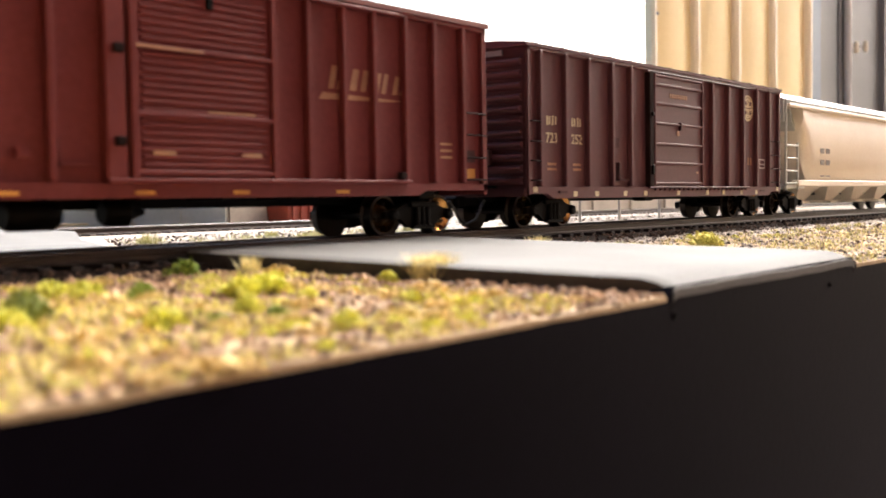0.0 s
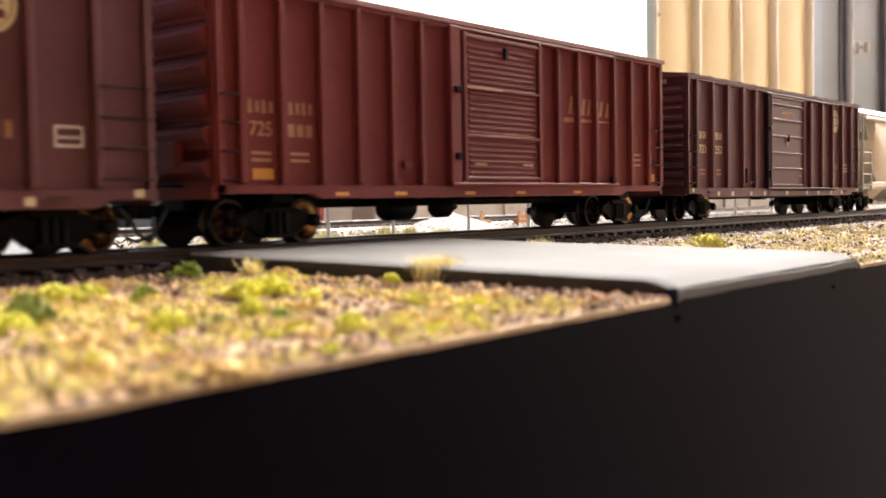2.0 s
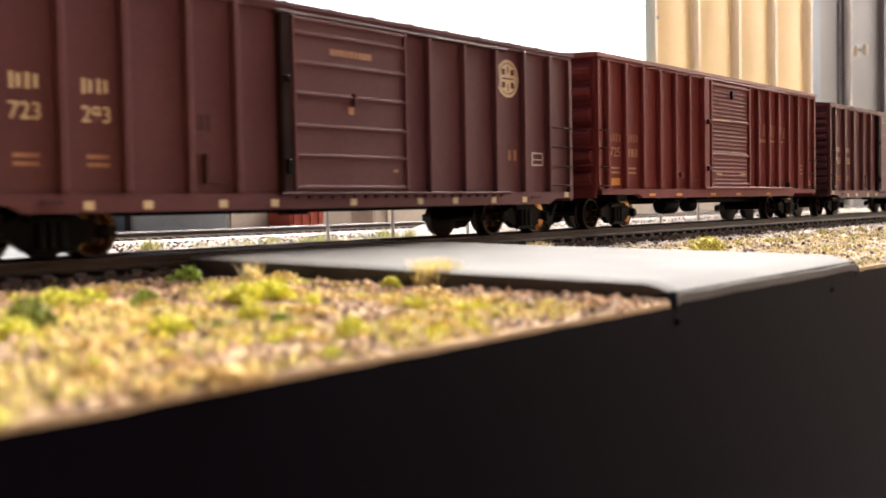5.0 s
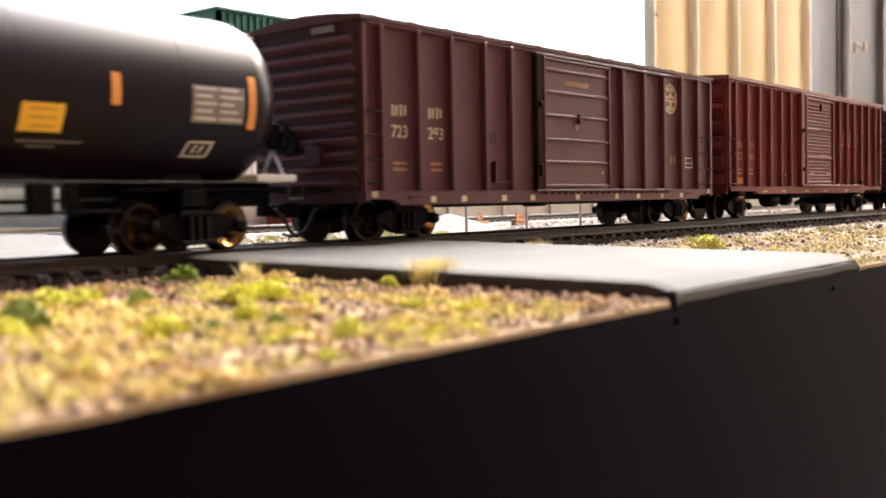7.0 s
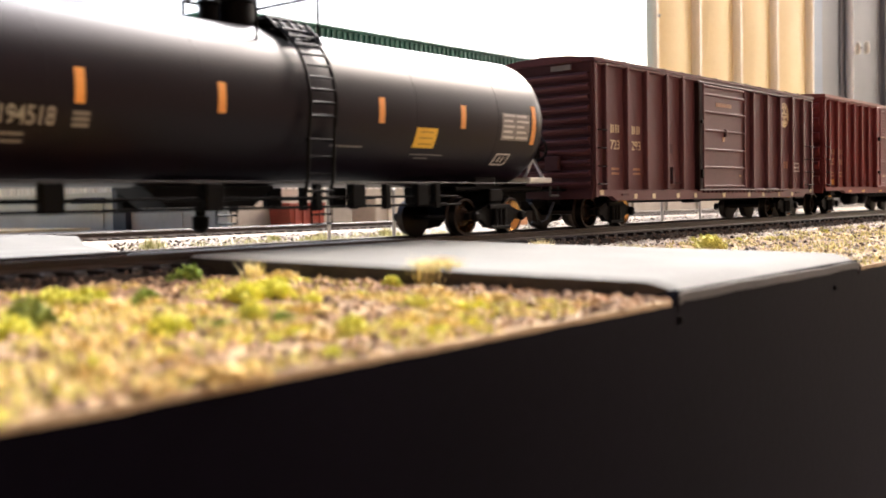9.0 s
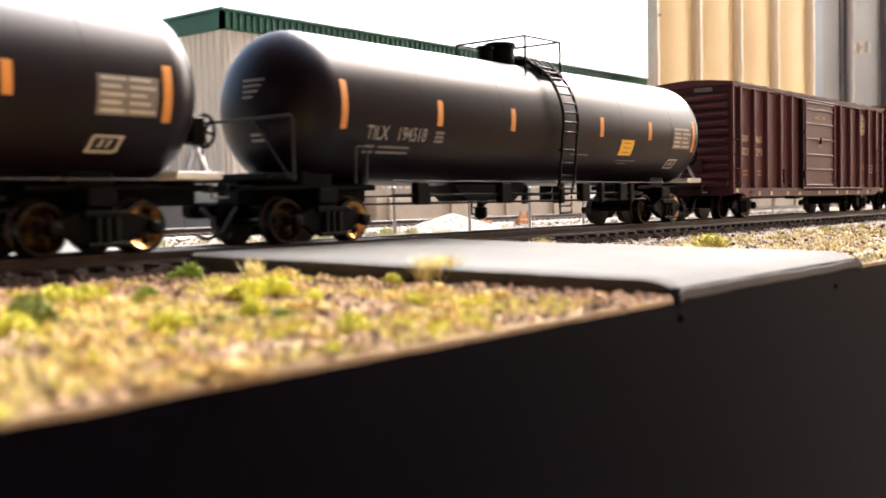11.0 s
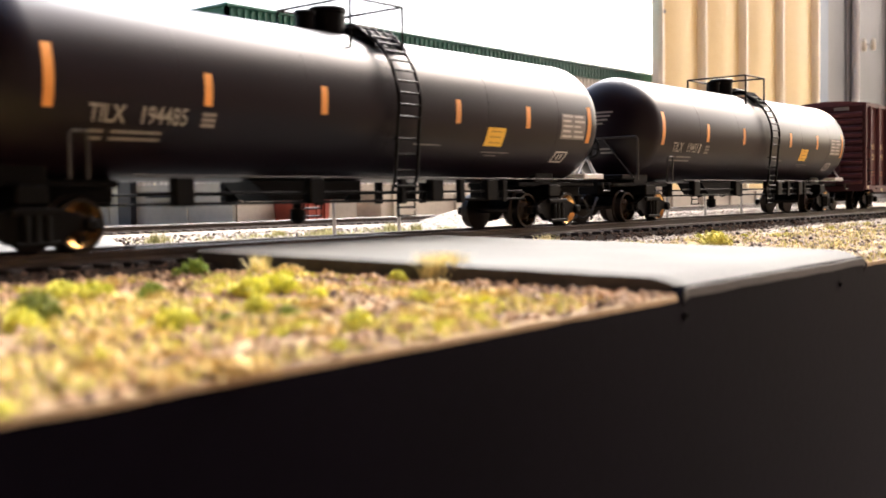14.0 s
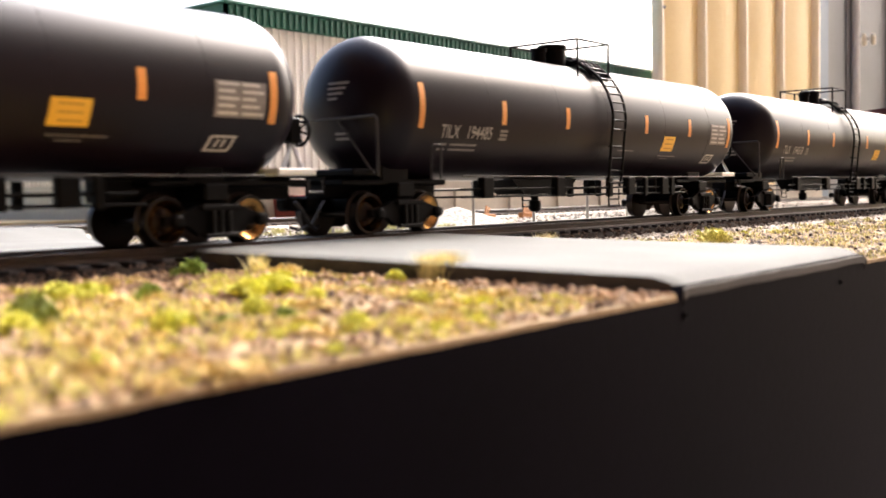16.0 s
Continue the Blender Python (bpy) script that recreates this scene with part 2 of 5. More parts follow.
DULL = surface("dull_worn_steel", (0.016, 0.015, 0.016), (0.045, 0.043, 0.043), 0.55, 900, 100, 0.05, spec=0.2)
WHITE_PAINT = surface("white_painted_steel", (0.62, 0.61, 0.59), (0.75, 0.74, 0.71), 0.45, 900, 100, 0.05)
PALE_STRAW = surface("pale_dry_grass", (0.66, 0.57, 0.27), (0.90, 0.82, 0.48), 0.85, 700, 120, 0.0, spread=0.8, island=0.7)
PALE_GROUND = surface("pale_gravel_ground", (0.16, 0.135, 0.105), (0.46, 0.41, 0.34), 0.95, 900, 260, 0.6, lumps=0.0008)
BED_STONE = surface("dark_track_ballast", (0.012, 0.008, 0.006), (0.15, 0.10, 0.075), 0.95, 900, 200, 0.2, spread=0.9, island=0.9, spec=0.1)
# dark rung paint, which also puts shade on the brown cars' door posts
RUNG = surface("dark_rung_and_shade_paint", (0.010, 0.005, 0.005), (0.022, 0.011, 0.011), 0.7, 900, 120, 0.05, spec=0.05)

YELLOW_TURF = surface("yellow_turf_foam", (0.56, 0.53, 0.13), (0.86, 0.81, 0.31), 0.85, 700, 120, 0.0, spread=0.8, island=0.7)
SAGE = surface("muted_straw_green_grass", (0.20, 0.20, 0.07), (0.56, 0.54, 0.25), 0.85, 700, 120, 0.0, spread=0.8, island=0.7)
DARK_CHIP = surface("dark_brown_chips", (0.012, 0.009, 0.008), (0.09, 0.055, 0.04), 0.95, 900, 200, 0.2, spread=0.9, island=0.9, spec=0.1)
BASE_WALL = surface("pale_grey_green_base", (0.50, 0.52, 0.46), (0.62, 0.64, 0.58), 0.8, 300, 18, 0.08)


# ---- rolling stock ----
CARS, WHEELS = [], []
W = 16.9


def side_box(s, sg, x0, x1, d0, d1, z0, z1, c=0.0):
    """A block on one side of a car, from depth d0 to d1 outwards."""
    a, b = sorted((sg * d0, sg * d1))
    return s.box(x0, x1, a, b, z0, z1, c)


def truck(car, x):
    """A two-axle freight truck with side frames, springs and turning wheelsets."""
    s = Solid()
    for sg in (-1, 1):
        y0, y1 = (sg * 11.2, sg * 13.0)
        a, b = min(y0, y1), max(y0, y1)
        arch = [(-12.6, 4.0), (-9.6, 3.8), (-7.4, 3.9), (-4.6, 1.8), (4.6, 1.8), (7.4, 3.9), (9.6, 3.8), (12.6, 4.0), (12.6, 5.8), (8.6, 6.4), (4.4, 7.9), (-4.4, 7.9), (-8.6, 6.4), (-12.6, 5.8)]
        s.prism(arch, "y", a, b)
        for wx in (-10.2, 10.2):
            s.lathe([(sg * 12.8, 1.4), (sg * 13.7, 1.35), (sg * 14.1, 0.8)], "y", (wx, 0, 4.85), 12)
        for k in (-1.9, 0, 1.9):
            s.lathe([(2.2, 0.85), (6.8, 0.85)], "z", (k, sg * 13.2, 0), 8)
        s.box(-4.2, 4.2, min(sg * 12.8, sg * 14.2), max(sg * 12.8, sg * 14.2), 1.4, 2.3, 0.2)
        s.box(-4.6, 4.6, min(sg * 12.8, sg * 13.9), max(sg * 12.8, sg * 13.9), 6.7, 7.9, 0.2)
    s.box(-3, 3, -12, 12, 4.2, 8.6, 0.4)
    ob = part("truck", s, BLACK_FLAT, car, "black cast freight truck frame")
    ob.location.x = x * 0.001
    for wx in (-10.2, 10.2):
        w = Solid()
        w.lathe([(-13.4, 0.7), (13.4, 0.7)], "y", (0, 0, 0), 8)
        for sg in (-1, 1):
            w.k = 0
            w.lathe([(sg * 9.95, 0.7), (sg * 9.95, 1.5), (sg * 9.35, 1.9), (sg * 9.0, 2.5)], "y", (0, 0, 0), 28, (1, 0))
            w.k = 1
            w.lathe([(sg * 9.0, 2.5), (sg * 9.35, 3.3), (sg * 9.96, 4.15)], "y", (0, 0, 0), 28, (0, 0))
            w.k = 0
            w.lathe([(sg * 9.96, 4.15), (sg * 10.0, 4.7), (sg * 9.9, 4.8), (sg * 7.9, 4.9), (sg * 7.6, 5.5), (sg * 7.2, 5.5), (sg * 7.1, 4.4)], "y", (0, 0, 0), 28, (0, 1))
            for h in range(3):
                a = h * 2.0944
                w.lathe([(sg * 9.3, 0.45), (sg * 9.75, 0.4)], "y", (2.6 * math.cos(a), 0, 2.6 * math.sin(a)), 8)
        ws = part("wheelset", w, [WHEEL, TREAD], ob, "dark wheelset with shiny bronze-coloured dished wheels", True)
        ws.location = (wx * 0.001, 0, 0.00485)
        WHEELS.append((ws, wx * 0.001))


def coupler(car, x, sg):
    s = Solid()
    s.box(min(x, x + sg * 8), max(x, x + sg * 8), -1.4, 1.4, 6.3, 8.7, 0.3)
    s.box(min(x + sg * 6.5, x + sg * 10), max(x + sg * 6.5, x + sg * 10), -2.4, 2.2, 5.9, 9.2, 0.5)
    part("coupler", s, BLACK_FLAT, car)
    h = Solid()
    h.tube([(x + sg * 1, -4, 8), (x + sg * 3, -4.3, 6), (x + sg * 5, -4.2, 3), (x + sg * 8, -3.2, 1.6), (x + sg * 10, -2, 2.4)], 0.42)
    part("air_hose", h, RUBBER, car)


def ladder(car, material, x0, x1, sg, rungs, post=True, d=18.6):
    s = Solid()
    for z in rungs:
        s.tube([(x0, sg * (d - 0.7), z), (x0, sg * d, z), (x1, sg * d, z), (x1, sg * (d - 0.7), z)], 0.24, 5)
    if post:
        for x in (x0, x1):
            s.tube([(x, sg * (d - 0.15), rungs[0] - 0.8), (x, sg * (d - 0.15), rungs[-1] + 0.8)], 0.22, 5)
    part("ladder", s, material, car)


def end_ladder(car, material, x, sg, rungs):
    s = Solid()
    for z in rungs:
        s.tube([(x, -16.6, z), (x + sg * 0.9, -16.6, z), (x + sg * 0.9, -11.6, z), (x, -11.6, z)], 0.22, 5)
    part("end_ladder", s, material, car)


def brown_boxcar(x0, label, number):
    L = 177.6
    h = L / 2
    car = thing("boxcar", x0 * 0.001 + h * 0.001, 0, 0, label, "boxcar", "freight train")
    X = lambda x: x - h
    s = Solid().box(-h, h, -W, W, 10.6, 49.6)
    part("body", s, BROWN, car)
    # peaked roof with eave and panel seams
    s = Solid()
    ring = [(-18.3, 49.4), (-18.3, 50.3), (-9, 51.4), (0, 51.9), (9, 51.4), (18.3, 50.3), (18.3, 49.4)]
    s.prism(ring, "x", -h - 0.9, h + 0.9)
    for i in range(14):
        x = -h + 4 + i * (L - 8) / 13
        s.prism([(-18.4, 50.0), (-18.4, 50.5), (-9, 51.65), (0, 52.15), (9, 51.65), (18.4, 50.5), (18.4, 50.0)], "x", x - 0.45, x + 0.45)
    part("roof", s, BROWN, car)
    # corrugated ends; shade between the ridges is put into the darker panel colour
    for sg in (-1, 1):
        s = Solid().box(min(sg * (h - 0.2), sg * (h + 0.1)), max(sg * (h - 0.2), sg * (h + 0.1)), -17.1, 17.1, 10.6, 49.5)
        end = part("end_panel", s, BROWN_DARK, car, "corrugated steel end, darkened for the shade between its ridges")
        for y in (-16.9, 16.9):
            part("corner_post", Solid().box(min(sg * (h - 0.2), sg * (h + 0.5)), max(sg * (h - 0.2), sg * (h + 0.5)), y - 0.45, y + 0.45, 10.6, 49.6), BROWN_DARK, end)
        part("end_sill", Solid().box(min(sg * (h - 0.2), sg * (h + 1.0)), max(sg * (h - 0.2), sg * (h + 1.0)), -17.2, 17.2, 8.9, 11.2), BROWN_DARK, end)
        for i in range(11):
            z = 13.2 + i * 3.2
            ring = [(sg * h, z - 1.2), (sg * (h + 1.3), z - 0.3), (sg * (h + 1.6), z + 0.3), (sg * (h + 1.4), z + 0.75), (sg * h, z + 1.1)]
            part("corrugation", Solid().prism(ring, "y", -16.3, 16.3), BROWN, end)
        p = Solid().box(min(sg * (h + 0.9), sg * (h + 1.3)), max(sg * (h + 0.9), sg * (h + 1.3)), -10.5, -3.5, 47.2, 48.7)
        part("end_nameplate", p, GREY_MARK, car)
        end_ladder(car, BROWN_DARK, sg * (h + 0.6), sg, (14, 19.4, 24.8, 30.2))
        p = Solid().box(min(sg * (h + 0.9), sg * (h + 3.2)), max(sg * (h + 0.9), sg * (h + 3.2)), -8, 8, 11.4, 12.0)
        part("crossover_platform", p, BLACK_FLAT, car)
        coupler(car, sg * (h + 0.5), sg)
    b = Solid().lathe([(-h - 2.4, 3.0), (-h - 2.0, 3.3), (-h - 1.6, 3.0)], "x", (0, 4.5, 23), 18)
    part("brake_wheel", b, BLACK_FLAT, car)
    b = Solid().box(-h - 2.6, -h - 0.6, -6.5, -1.5, 17.5, 22.0, 0.3)
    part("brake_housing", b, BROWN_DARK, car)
    for sg in (-1, 1):
        for x in (6.2, 19.0, 31.4, 45.0, 56.4, 114.8, 128.3, 141.4, 154.1, 166.2):
            s = Solid()
            side_box(s, sg, X(x) - 0.75, X(x) + 0.75, W - 0.2, 18.5, 11.6, 48.9, 0.25)
            part("side_post", s, BROWN, car)
        s = Solid()
        side_box(s, sg, -h, h, W - 0.2, 18.0, 48.4, 49.5, 0.2)
        for x in (0.7, L - 0.7):
            side_box(s, sg, X(x) - 0.7, X(x) + 0.7, W - 0.2, 18.0, 9.4, 49.4)
        part("top_chord", s, BROWN, car)
        s = Solid()
        ring = [(X(0), 11.4), (X(0), 9.6), (X(9), 9.6), (X(12), 8.2), (X(L - 12), 8.2), (X(L - 9), 9.6), (X(L), 9.6), (X(L), 11.4)]
        s.prism(ring, "y", *sorted((sg * (W - 0.6), sg * 18.05)))
        part("side_sill", s, BROWN, car)
        # sliding door with stiffeners, track and lock post
        s = Solid()
        side_box(s, sg, X(70.6), X(105.9), W - 0.2, 18.2, 11.9, 47.9)
        door = part("door", s, BROWN, car, "ribbed sliding steel door")
        for z in (12.6, 19.2, 25.4, 32.0, 38.4, 44.4, 47.3):
            part("stiffener", side_box(Solid(), sg, X(71.2), X(105.2), 18.15, 18.75, z - 0.4, z + 0.4, 0.15), BROWN, door)
        for x in (70.9, 105.5):
            part("door_edge", side_box(Solid(), sg, X(x) - 0.5, X(x) + 0.5, 18.15, 18.85, 11.9, 47.9, 0.2), BROWN, door)
        s = Solid()
        side_box(s, sg, X(67.2), X(70.2), W - 0.2, 18.7, 11.0, 48.6, 0.3)
        # post's shaded face is put into the dark colour
        part("door_post", s, RUNG, car, "door post with lock rod, darkened for its shaded face")
        s = Solid()
        side_box(s, sg, X(66.5), X(146), W - 0.2, 19.0, 10.9, 11.6, 0.15)
        side_box(s, sg, X(66.5), X(146), W - 0.2, 18.7, 47.9, 48.5, 0.15)
        for i in range(22):
            side_box(s, sg, X(71 + i * 3.4), X(71.9 + i * 3.4), W, 18.6, 10.3, 10.9)
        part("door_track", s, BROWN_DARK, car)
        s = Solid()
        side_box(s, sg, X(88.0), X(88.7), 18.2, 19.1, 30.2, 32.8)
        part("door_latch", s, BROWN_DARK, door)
        part("door_fitting", side_box(Solid(), sg, X(68.0), X(69.4), 18.6, 19.4, 34, 35.4, 0.2), BLACK_FLAT, car)
        part("door_fitting", side_box(Solid(), sg, X(68.0), X(69.4), 18.6, 19.4, 15.4, 18.4, 0.2), BLACK_FLAT, car)
        s = Solid()
        side_box(s, sg, X(48.4), X(49.1), W, 18.3, 13.6, 18.9)
        side_box(s, sg, X(48.4), X(54.6), W, 18.1, 13.4, 13.9)
        part("defect_card_holder", s, BROWN_DARK, car)
        ladder(car, RUNG, X(1.0), X(5.4), sg, (13.2, 18.5, 23.8, 29.2), False)
        ladder(car, RUNG, X(166.5), X(176.6), sg, (13.2, 18.5, 23.8, 29.2), False)
        for x in (3.0, 23.4, 35.3, 52.2, 65.2, 88.0, 110.3, 123.7, 139.5, 153.3, 174):
            s = Solid()
            side_box(s, sg, X(x) - 1.0, X(x) + 1.0, 18.0, 18.12, 8.7 if 12 < x < 165 else 10.0, 10.2 if 12 < x < 165 else 11.4)
            part("reflector", s, CREAM, car, "off-white square reflector")
        for x in (14.5, 156.5):
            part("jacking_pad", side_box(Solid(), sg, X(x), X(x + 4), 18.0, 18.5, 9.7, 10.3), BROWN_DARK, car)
    # marks on the near side
    y = -W - 0.06
    disc = Solid().lathe([(y, 4.95), (y - 0.05, 4.9)], "y", (X(148.0), 0, 41.2), 32)
    emblem = part("round_emblem", disc, CREAM, car, "round cream emblem with a brown cross")
    s = Solid()
    y2 = y - 0.06
    for k in range(24):
        a, b2 = k * math.pi / 12, (k + 1) * math.pi / 12
        s.add([(X(148.0) + r * math.cos(t), y2, 41.2 + r * math.sin(t)) for r, t in ((3.9, a), (4.15, a), (4.15, b2), (3.9, b2))], [(0, 1, 2, 3)])
    for dx, dz in ((-2.0, 1.7), (2.0, 1.7), (-2.0, -1.7), (2.0, -1.7)):
        s.box(X(148.0) + dx - 0.8, X(148.0) + dx + 0.8, y2 - 0.02, y2, 41.2 + dz - 0.75, 41.2 + dz + 0.75)
    s.box(X(148.0) - 0.25, X(148.0) + 0.25, y2 - 0.02, y2, 42.6, 44.4)
    s.box(X(148.0) - 0.25, X(148.0) + 0.25, y2 - 0.02, y2, 38.0, 39.8)
    s.box(X(148.0) - 2.6, X(148.0) + 2.6, y2 - 0.02, y2, 41.0, 41.35)
    part("emblem_cross", s, BROWN, emblem)
    for x0b, x1b, z0, z1 in ((10.4, 12.4, 28.6, 31.3), (13.2, 15.4, 28.7, 31.4), (23.4, 25.4, 28.6, 31.3), (26.3, 28.4, 28.7, 31.4)):
        one = Solid().box(X(x0b), X(x0b) + 0.75, y - 0.03, y, z0, z1).box(X(x1b) - 0.75, X(x1b), y - 0.03, y, z0 + 0.2, z1 - 0.2)
        part("stencil_mark", one, CREAM, car, "cream stencilled double bar")
    pieces("small_print", [(X(a), X(a + w2), y - 0.03, y, z, z + 0.7) for a, w2 in ((10.6, 4.6), (24.0, 4.4)) for z in (17.5, 16.1)], CREAM_WORN, car)
    words(number[0], 4.0, X(13.0), y, 25.0, CREAM, car)
    words(number[1], 4.0, X(26.1), y, 25.0, CREAM, car)
    s = Solid()
    for i in range(9):
        s.box(X(81.5 + i * 1.45), X(82.7 + i * 1.45), -18.32, -18.26, 40.6, 42.0)
    part("door_lettering", s, CREAM_WORN, car)
    frame_lines = ((158.6, 164, 21.8, 22.2), (158.6, 164, 18.6, 19.0), (158.6, 159.0, 19.05, 21.75), (163.6, 164, 19.05, 21.75), (159.2, 163.4, 20.1, 20.4))
    pieces("stencil_line", [(X(q[0]), X(q[1]), y - 0.03, y, q[2], q[3]) for q in frame_lines], WHITE_MARK, car)
    pieces("stencil_mark", [(X(q), X(q + 1.3), y - 0.03, y, 19.8, 22.6) for q in (147.6, 150.0)], CREAM_WORN, car)
    s = Solid()
    for x0b, x1b, z0, z1 in ((47.4, 49.0, 23.4, 26.4), (49.4, 50.4, 23.4, 26.4)):
        s.box(X(x0b), X(x1b), y - 0.03, y, z0, z1)
    part("dim_stencil", s, BROWN_DARK, car)
    s = Solid()
    for x in (86.8, 101):
        s.box(X(x), X(x + 1.6), -18.32, -18.26, 28.4 if x < 90 else 16, 30 if x < 90 else 16.7)
    part("door_stencil", s, CREAM_WORN, car)
    under(car, X, L, 19.0, 160.0)
    return car


def under(car, X, L, t0, t1):
    """Centre sill, brake gear and the two trucks."""
    h = L / 2
    part("centre_sill", Solid().box(-h + 2, h - 2, -4, 4, 7.4, 10.7, 0.3), BLACK_FLAT, car)
    for x in (t0, t1):
        part("bolster", Solid().box(X(x) - 3, X(x) + 3, -15, 15, 8.6, 10.8, 0.3), BLACK_FLAT, car)
    for k in range(6):
        x = X(t0 + 24 + k * 18.5)
        part("crossbearer", Solid().box(x - 1, x + 1, -15.5, 15.5, 8.9, 10.5, 0.2), BLACK_FLAT, car)
    if L < 178:
        part("brake_valve", Solid().box(X(74), X(80), -13, -8, 7.0, 9.4, 0.5), BLACK_FLAT, car)
        for x in (t0, t1):
            truck(car, X(x))
        CARS.append(car)
        return
    s = Solid().lathe([(X(56), 2.4), (X(57), 3.0), (X(65), 3.0), (X(66), 2.4)], "x", (0, -8.5, 6.9), 14)
    part("air_reservoir", s, BLACK_FLAT, car, round_off=True)
    s = Solid().lathe([(X(75), 2.0), (X(76), 2.6), (X(80), 2.6), (X(81), 1.5), (X(84), 0.6)], "x", (0, -8.5, 6.9), 14)
    part("brake_cylinder", s, BLACK_FLAT, car, round_off=True)
    for x in (t0, t1):
        truck(car, X(x))
    CARS.append(car)


def red_boxcar(x0):
    L = 180.3
    h = L / 2
    car = thing("boxcar", x0 * 0.001 + h * 0.001, 0, 0, "weathered rust-red steel boxcar with louvred sliding door", "boxcar", "freight train")
    X = lambda x: x - h
    part("body", Solid().box(-h, h, -W, W, 11.0, 51.6), RED, car)
    s = Solid()
    s.prism([(-18.5, 51.4), (-18.5, 52.6), (-9, 53.2), (0, 53.4), (9, 53.2), (18.5, 52.6), (18.5, 51.4)], "x", -h - 0.9, h + 0.9)
    for i in range(12):
        x = -h + 6 + i * (L - 12) / 11
        s.prism([(-18.4, 52.4), (-9, 53.6), (0, 53.9), (9, 53.6), (18.4, 52.4)], "x", x - 0.5, x + 0.5)
    part("roof", s, RED_ROOF, car)
    for sg in (-1, 1):
        s = Solid().box(min(sg * (h - 0.2), sg * (h + 0.1)), max(sg * (h - 0.2), sg * (h + 0.1)), -17.1, 17.1, 10.6, 51.5)
        end = part("end_panel", s, RED, car, "deeply corrugated red steel end")
        for y in (-16.9, 16.9):
            part("corner_post", Solid().box(min(sg * (h - 0.2), sg * (h + 0.5)), max(sg * (h - 0.2), sg * (h + 0.5)), y - 0.5, y + 0.5, 10.6, 51.6), RED, end)
        part("end_sill", Solid().box(min(sg * (h - 0.2), sg * (h + 1.0)), max(sg * (h - 0.2), sg * (h + 1.0)), -17.2, 17.2, 9.6, 12.0), RED, end)
        for i in range(6):
            z = 15.4 + i * 6.35
            ring = [(sg * h, z - 2.4), (sg * (h + 1.9), z - 0.6), (sg * (h + 2.3), z + 0.6), (sg * (h + 2.1), z + 1.4), (sg * h, z + 2.0)]
            part("corrugation", Solid().prism(ring, "y", -16.0, 16.0), RED, end)
            part("corrugation", Solid().prism([(sg * h, z + 2.7), (sg * (h + 0.5), z + 3.2), (sg * h, z + 3.7)], "y", -15, 15), RED, end)
        end_ladder(car, RED, sg * (h + 0.9), sg, (14, 19.4, 24.8, 30.2))
        p = Solid().box(min(sg * (h + 0.9), sg * (h + 3.2)), max(sg * (h + 0.9), sg * (h + 3.2)), -8, 8, 12.0, 12.6)
        part("crossover_platform", p, BLACK_FLAT, car)
        coupler(car, sg * (h + 0.5), sg)
    part("brake_wheel", Solid().lathe([(-h - 2.6, 3.0), (-h - 2.2, 3.3), (-h - 1.8, 3.0)], "x", (0, 4.5, 24), 18), BLACK_FLAT, car)
    part("brake_housing", Solid().box(-h - 2.8, -h - 0.6, -8, -2, 15.5, 21.0, 0.3), RED, car)
    for sg in (-1, 1):
        for x in (6.0, 16.6, 27.8, 39.0, 50.0, 60.2, 118.9, 129.4, 139.0, 149.6, 159.9, 171.0):
            s = Solid()
            side_box(s, sg, X(x) - 0.8, X(x) + 0.8, W - 0.2, 18.5, 12.4, 50.8, 0.3)
            part("side_post", s, RED, car)
        s = Solid()
        side_box(s, sg, -h, h, W - 0.2, 18.1, 50.3, 51.5, 0.2)
        for x in (0.8, L - 0.8):
            side_box(s, sg, X(x) - 0.8, X(x) + 0.8, W - 0.2, 18.1, 10.6, 51.5)
        part("top_chord", s, RED, car)
        s = Solid()
        s.prism([(X(0), 12.2), (X(0), 10.6), (X(24), 10.6), (X(27), 9.4), (X(L - 27), 9.4), (X(L - 24), 10.6), (X(L), 10.6), (X(L), 12.2)], "y", *sorted((sg * (W - 0.6), sg * 18.1)))
        part("side_sill", s, RED, car)
        s = Solid()
        side_box(s, sg, X(75.0), X(109.4), W - 0.2, 18.2, 12.9, 50.2)
        door = part("door", s, RED, car, "louvred red sliding steel door")
        for i in range(23):
            z = 15.4 + i * 1.42
            part("slat", side_box(Solid(), sg, X(77.5), X(106.8), 18.15, 18.65, z - 0.35, z + 0.35, 0.12), RED, door)
        for z in (14.0, 24.5, 36.5, 49.0):
            part("stiffener", side_box(Solid(), sg, X(76), X(108.6), 18.15, 19.0, z - 0.5, z + 0.5, 0.2), RED, door)
        for x in (75.8, 108.6):
            part("door_edge", side_box(Solid(), sg, X(x) - 0.8, X(x) + 0.8, 18.15, 19.1, 12.9, 50.2, 0.25), RED, door)
        s = Solid()
        side_box(s, sg, X(92), X(93.4), 18.5, 19.4, 44.6, 47.6, 0.2)
        part("door_latch", s, BLACK_FLAT, door)
        s = Solid()
        side_box(s, sg, X(70.0), X(74.2), W - 0.2, 18.9, 12.2, 50.6, 0.3)
        part("door_post", s, RED, car)
        s = Solid()
        side_box(s, sg, X(70), X(150), W - 0.2, 19.3, 12.1, 13.0, 0.2)
        side_box(s, sg, X(70), X(148), W - 0.2, 18.9, 50.2, 50.9, 0.15)
        part("door_track", s, RED, car)
        for x, z in ((72.5, 19.4), (72.5, 35.6), (146.5, 14)):
            part("door_fitting", side_box(Solid(), sg, X(x) - 1.0, X(x) + 1.0, 18.4, 19.8, z - 0.8, z + 0.8, 0.2), RUNG, car)
        s = Solid()
        side_box(s, sg, X(61.5), X(69), W, 17.75, 15.2, 15.6)
